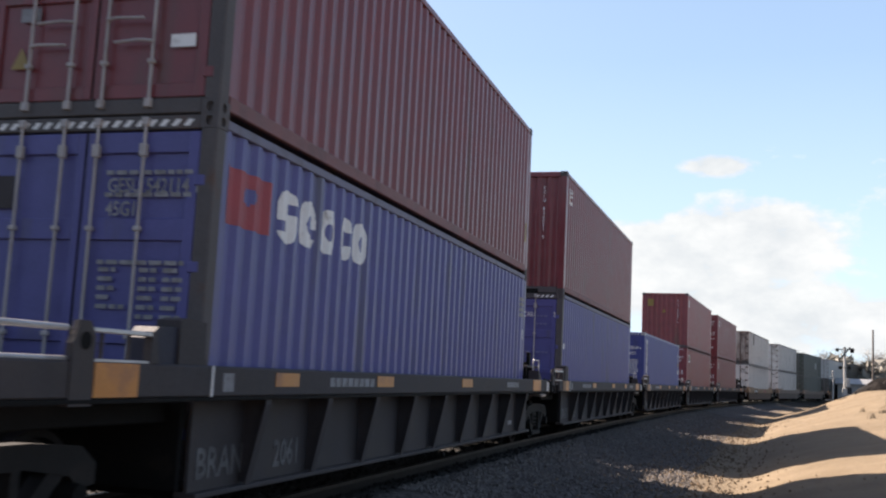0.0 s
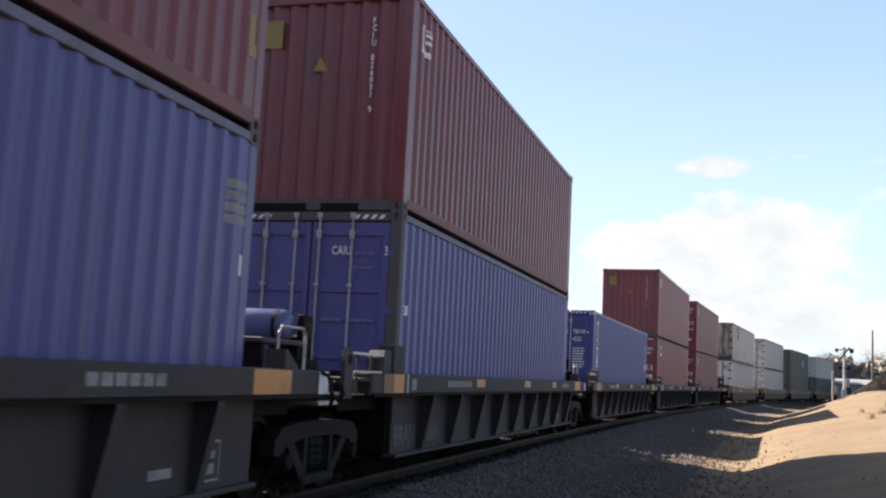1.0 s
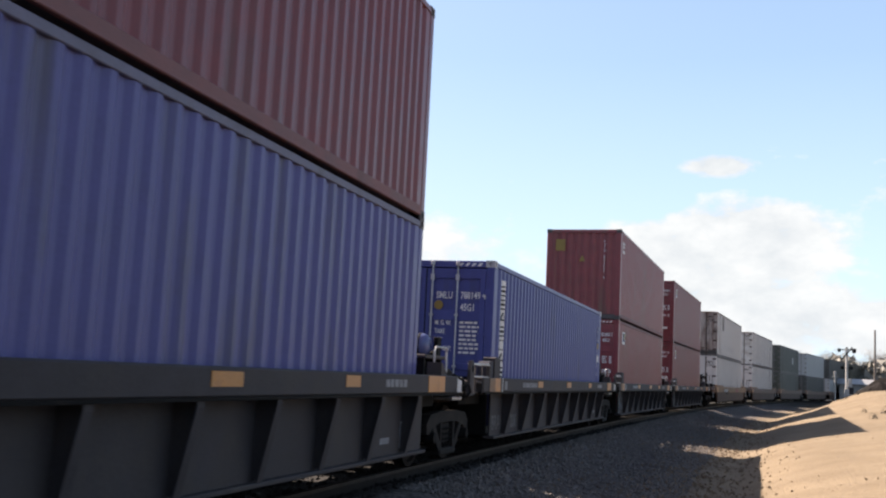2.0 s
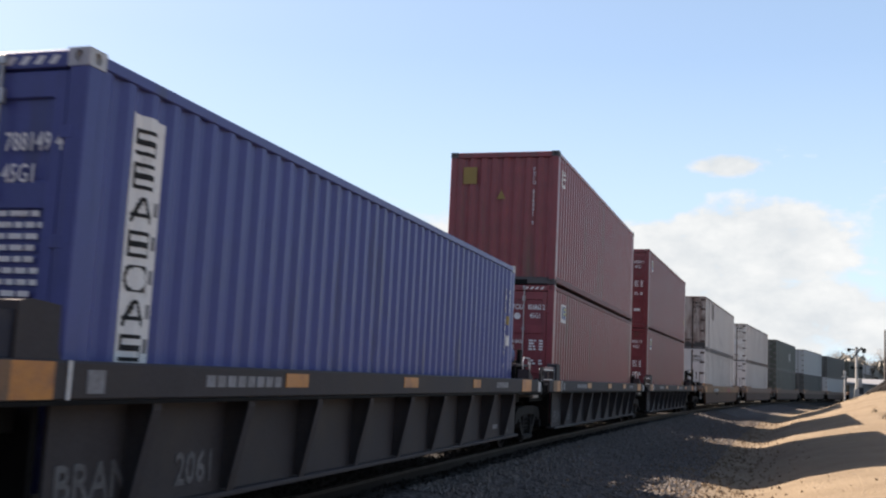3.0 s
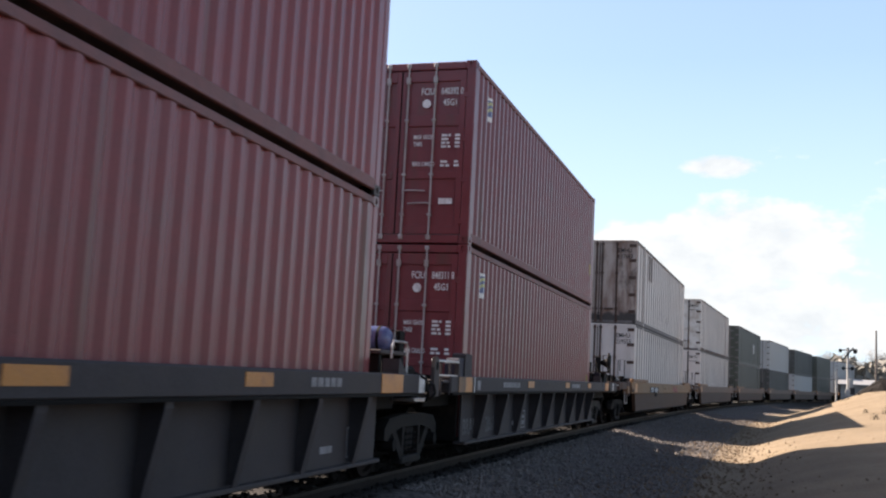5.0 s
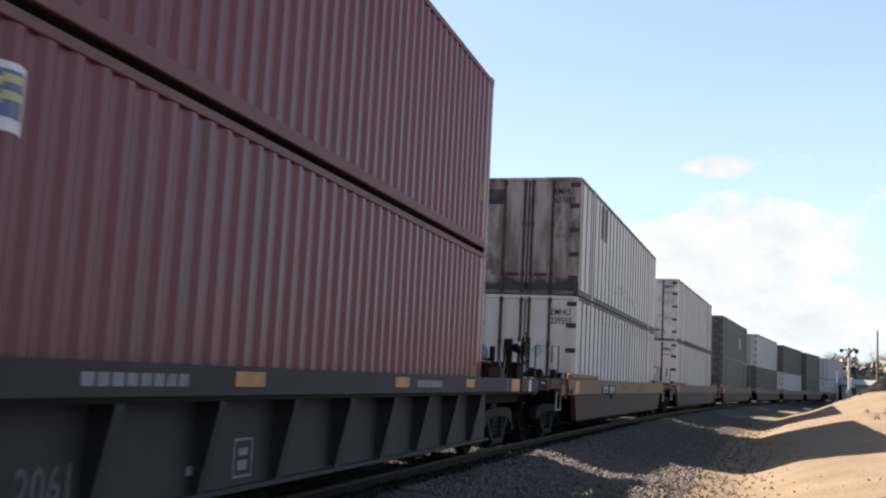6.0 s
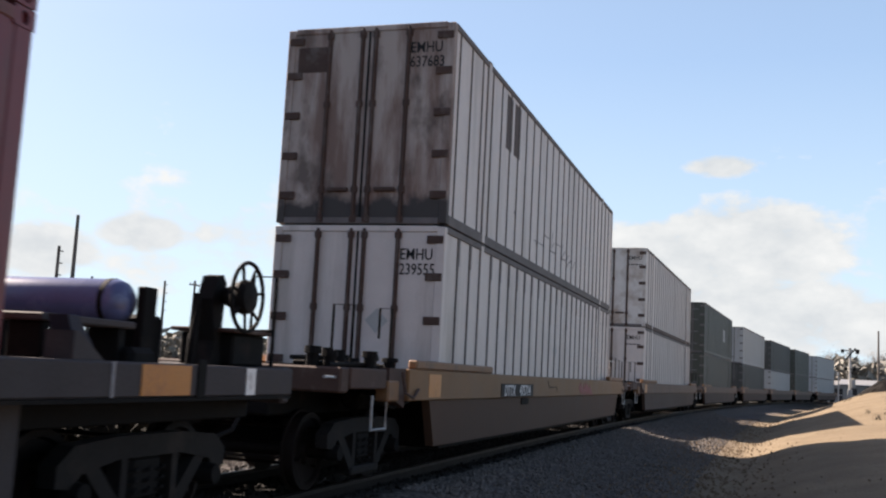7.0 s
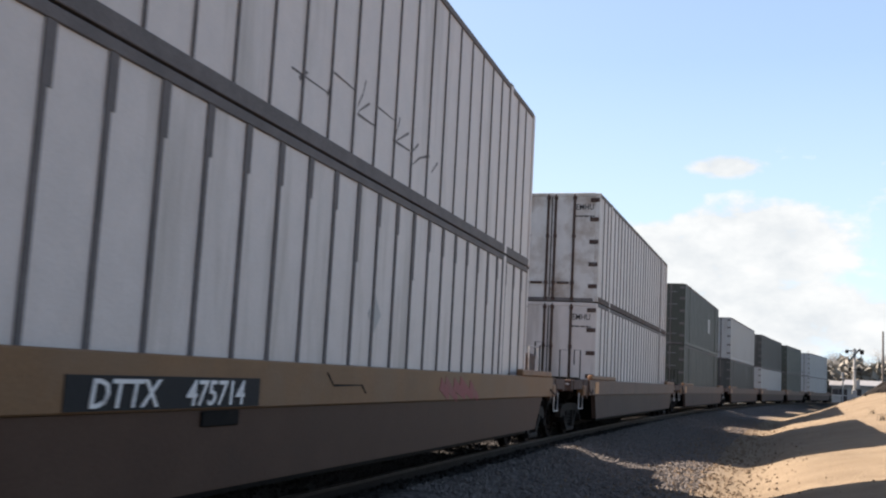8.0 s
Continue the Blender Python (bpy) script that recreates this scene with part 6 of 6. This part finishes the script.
def crossing_signal(az, d, base):
    """A level-crossing mast: crossed boards, a pair of lamps with round shields, a bell and the gate's machine."""
    sig = thing("crossing_signal", "pale metal level-crossing mast with crossed boards and lamps", "railway signal")
    part("mast", Shape().tube([(0, 0, 0), (0, 0, 4.7)], 0.14, 10), M_GREY, sig)
    part("mast_base", Shape().box(-0.25, 0.25, -0.25, 0.25, -0.6, 0.35, 0.03), M_GREY, sig)
    for a in (-1, 1):
        k = 0.62
        part("cross_board", Shape().prism([(-k, 4.2 - a * k - 0.11), (-k + 0.1, 4.2 - a * k - 0.11 * 1.6), (k, 4.2 + a * k - 0.02), (k - 0.1, 4.2 + a * k + 0.11)], "y", -0.17 - 0.02 * a, -0.15 - 0.02 * a), M_BLACK, sig)
        part("lamp_arm", Shape().tube([(0, -0.14, 2.6), (a * 0.42, -0.14, 2.6)], 0.03, 6), M_CAR_DARK, sig)
        shield = part("lamp_shield", Shape().lathe([(-0.20, 0.2), (-0.17, 0.2)], "y", (a * 0.45, 0, 2.6), 18), M_BLACK, sig)
        part("lamp_lens", Shape().lathe([(-0.26, 0.10), (-0.20, 0.11)], "y", (a * 0.45, 0, 2.6), 14), M_CAR_DARK, shield)
    part("bell", Shape().lathe([(4.7, 0.14), (4.78, 0.15), (4.86, 0.09)], "z", (0, 0, 0), 14), M_CAR_DARK, sig)
    part("gate_machine", Shape().box(0.12, 0.55, -0.25, 0.25, 0.55, 1.45, 0.03), M_GREY, sig)
    part("top_arm", Shape().box(-0.95, 1.0, -0.05, 0.05, 4.55, 4.66, 0.01), M_CAR_DARK, sig)
    part("top_lamp", Shape().box(0.55, 0.95, -0.2, 0.1, 4.25, 4.75, 0.05), M_CAR_DARK, sig)
    part("top_lamp", Shape().box(-0.95, -0.6, -0.2, 0.1, 4.35, 4.72, 0.05), M_CAR_DARK, sig)
    p = bearing_place(az, d)
    sig.matrix_basis = pose(p.x, p.y, base, 0, 0, -az)
    return sig


crossing_signal(6.35, 120, 1.5)


def slim_mast():
    m = thing("slim_mast", "thin pale metal mast with a small cross-piece", "mast")
    part("mast", Shape().tube([(0, 0, 0), (0, 0, 3.4)], 0.09, 8), M_GREY, m)
    part("cross_piece", Shape().box(-0.35, 0.35, -0.05, 0.05, 2.7, 2.8, 0.01), M_GREY, m)
    part("head", Shape().box(-0.14, 0.14, -0.12, 0.12, 2.95, 3.4, 0.03), M_GREY, m)
    p = bearing_place(5.78, 125)
    m.matrix_basis = pose(p.x, p.y, 0.4, 0, 0, -6)


slim_mast()


def low_building(az, d, width, height, base, label):
    b = thing("low_building", label, "building")
    part("wall", Shape().box(-width / 2, width / 2, 0, 7, -1, height - 0.5), M_DULL_WALL, b)
    part("roof", Shape().prism([(-0.5, height - 0.5), (7.5, height - 0.5), (3.5, height + 0.5), (-0.5, height - 0.3)], "x", -width / 2 - 0.4, width / 2 + 0.4), M_ROOF, b)
    for k in (-0.3, 0.05, 0.32):
        w = part("window", Shape().box(k * width - 0.5, k * width + 0.5, -0.06, -0.005, height - 1.9, height - 0.9, 0.02), M_CAR, b)
        part("sill", Shape().box(k * width - 0.6, k * width + 0.6, -0.12, -0.005, height - 2.02, height - 1.92), M_LIGHT_WALL, w)
    part("door", Shape().box(width * 0.18 - 0.5, width * 0.18 + 0.5, -0.05, -0.004, -0.2, 2.0, 0.01), M_CAR, b)
    p = bearing_place(az, d)
    b.matrix_basis = pose(p.x, p.y, base, 0, 0, -az)


low_building(7.3, 165, 7.5, 3.3, -0.2, "low white building with a pale metal roof behind the bank")
low_building(5.7, 185, 3.0, 2.9, 0.2, "small pale hut beside the track")
low_building(-37.4, 170, 12.0, 4.6, -0.9, "low pale building beyond the railway")


def soil_mound():
    m = thing("soil_mound", "dark heap of soil and brush behind the sandy bank", "mound")
    rng = random.Random(5)
    n, k = 40, 10
    v = [(0, 0, 2.7)]
    for i in range(1, k + 1):
        for j in range(n):
            a, r = j * math.tau / n, i / k
            x, y = 6.4 * r * math.cos(a), 5 * r * math.sin(a)
            z = 3.7 * (1 - r * r) - 1.0 + 0.5 * noise.noise(Vector((x * 0.7, y * 0.7, 2.0))) + 0.3 * noise.noise(Vector((x * 2.5, y * 2.5, 7)))
            v.append((x, y, z if i < k else -1.5))
    f = [(0, 1 + j, 1 + (j + 1) % n) for j in range(n)]
    for i in range(k - 1):
        f += [(1 + i * n + j, 1 + (i + 1) * n + j, 1 + (i + 1) * n + (j + 1) % n, 1 + i * n + (j + 1) % n) for j in range(n)]
    part("soil", Shape().add(v, f), M_SHRUB, m)
    p = bearing_place(9.0, 108)
    m.matrix_basis = pose(p.x, p.y, 0.4, 0, 0, -9)


soil_mound()


def brush(name, label, count, place, seed, size):
    """Many small leaves and twigs gathered in uneven clumps."""
    rng = random.Random(seed)
    v, f = [], []
    for _ in range(count):
        c = place(rng)
        n = len(v)
        for _ in range(4):
            v.append(tuple(c + Vector((rng.gauss(0, size), rng.gauss(0, size), rng.gauss(0, size * 0.8)))))
        f += [(n, n + 1, n + 2), (n, n + 2, n + 3)]
    me = bpy.data.meshes.new(name)
    me.from_pydata(v, [], f)
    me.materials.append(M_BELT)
    tagged(new(name, me), label, "scrub", kind="stuff")


def lineside(rng):
    s, u = rng.uniform(-12, 70), -6.6 + rng.gauss(0, 0.9)
    top = 1.25 + 0.5 * noise.noise(Vector((s * 0.4, u * 0.6, 0)))
    return on_track(s, u, ground_height(s, u) + top * rng.random() ** 0.8)


def behind(rng):
    x, y = rng.uniform(-45, 60), rng.uniform(-44, -30)
    top = 8.5 + 3.0 * noise.noise(Vector((x * 0.12, y * 0.2, 0))) + 1.5 * noise.noise(Vector((x * 0.5, y * 0.5, 4)))
    return Vector((x, y, -0.6 + top * rng.random() ** 0.8))


# added scrub, hides the sunlit ground that shows beneath the train
brush("lineside_scrub", "added near-black scrub that hides the lit ground beyond the railway", 9500, lineside, 41, 0.15)
# unseen belt behind the camera, added to cut light on the end walls
brush("tree_belt", "unseen dark brush behind the camera, added to dim the container ends", 9000, behind, 42, 0.55)


# ---- what moves ----
def motions():
    for ob, s0, length, z in MOVING:
        walk(ob, [(t, chord(s0 - travelled(t), length, z)) for t in TIMES])
    # wheels of the cars that pass the camera roll without slipping; the train comes towards it
    for w in WHEELS[:20]:
        x = w.location.x
        walk(w, [(i / 30, Matrix.Translation((x, 0, 0.42)) @ Matrix.Rotation(-travelled(i / 30) / 0.42, 4, "Y")) for i in range(241)])


motions()
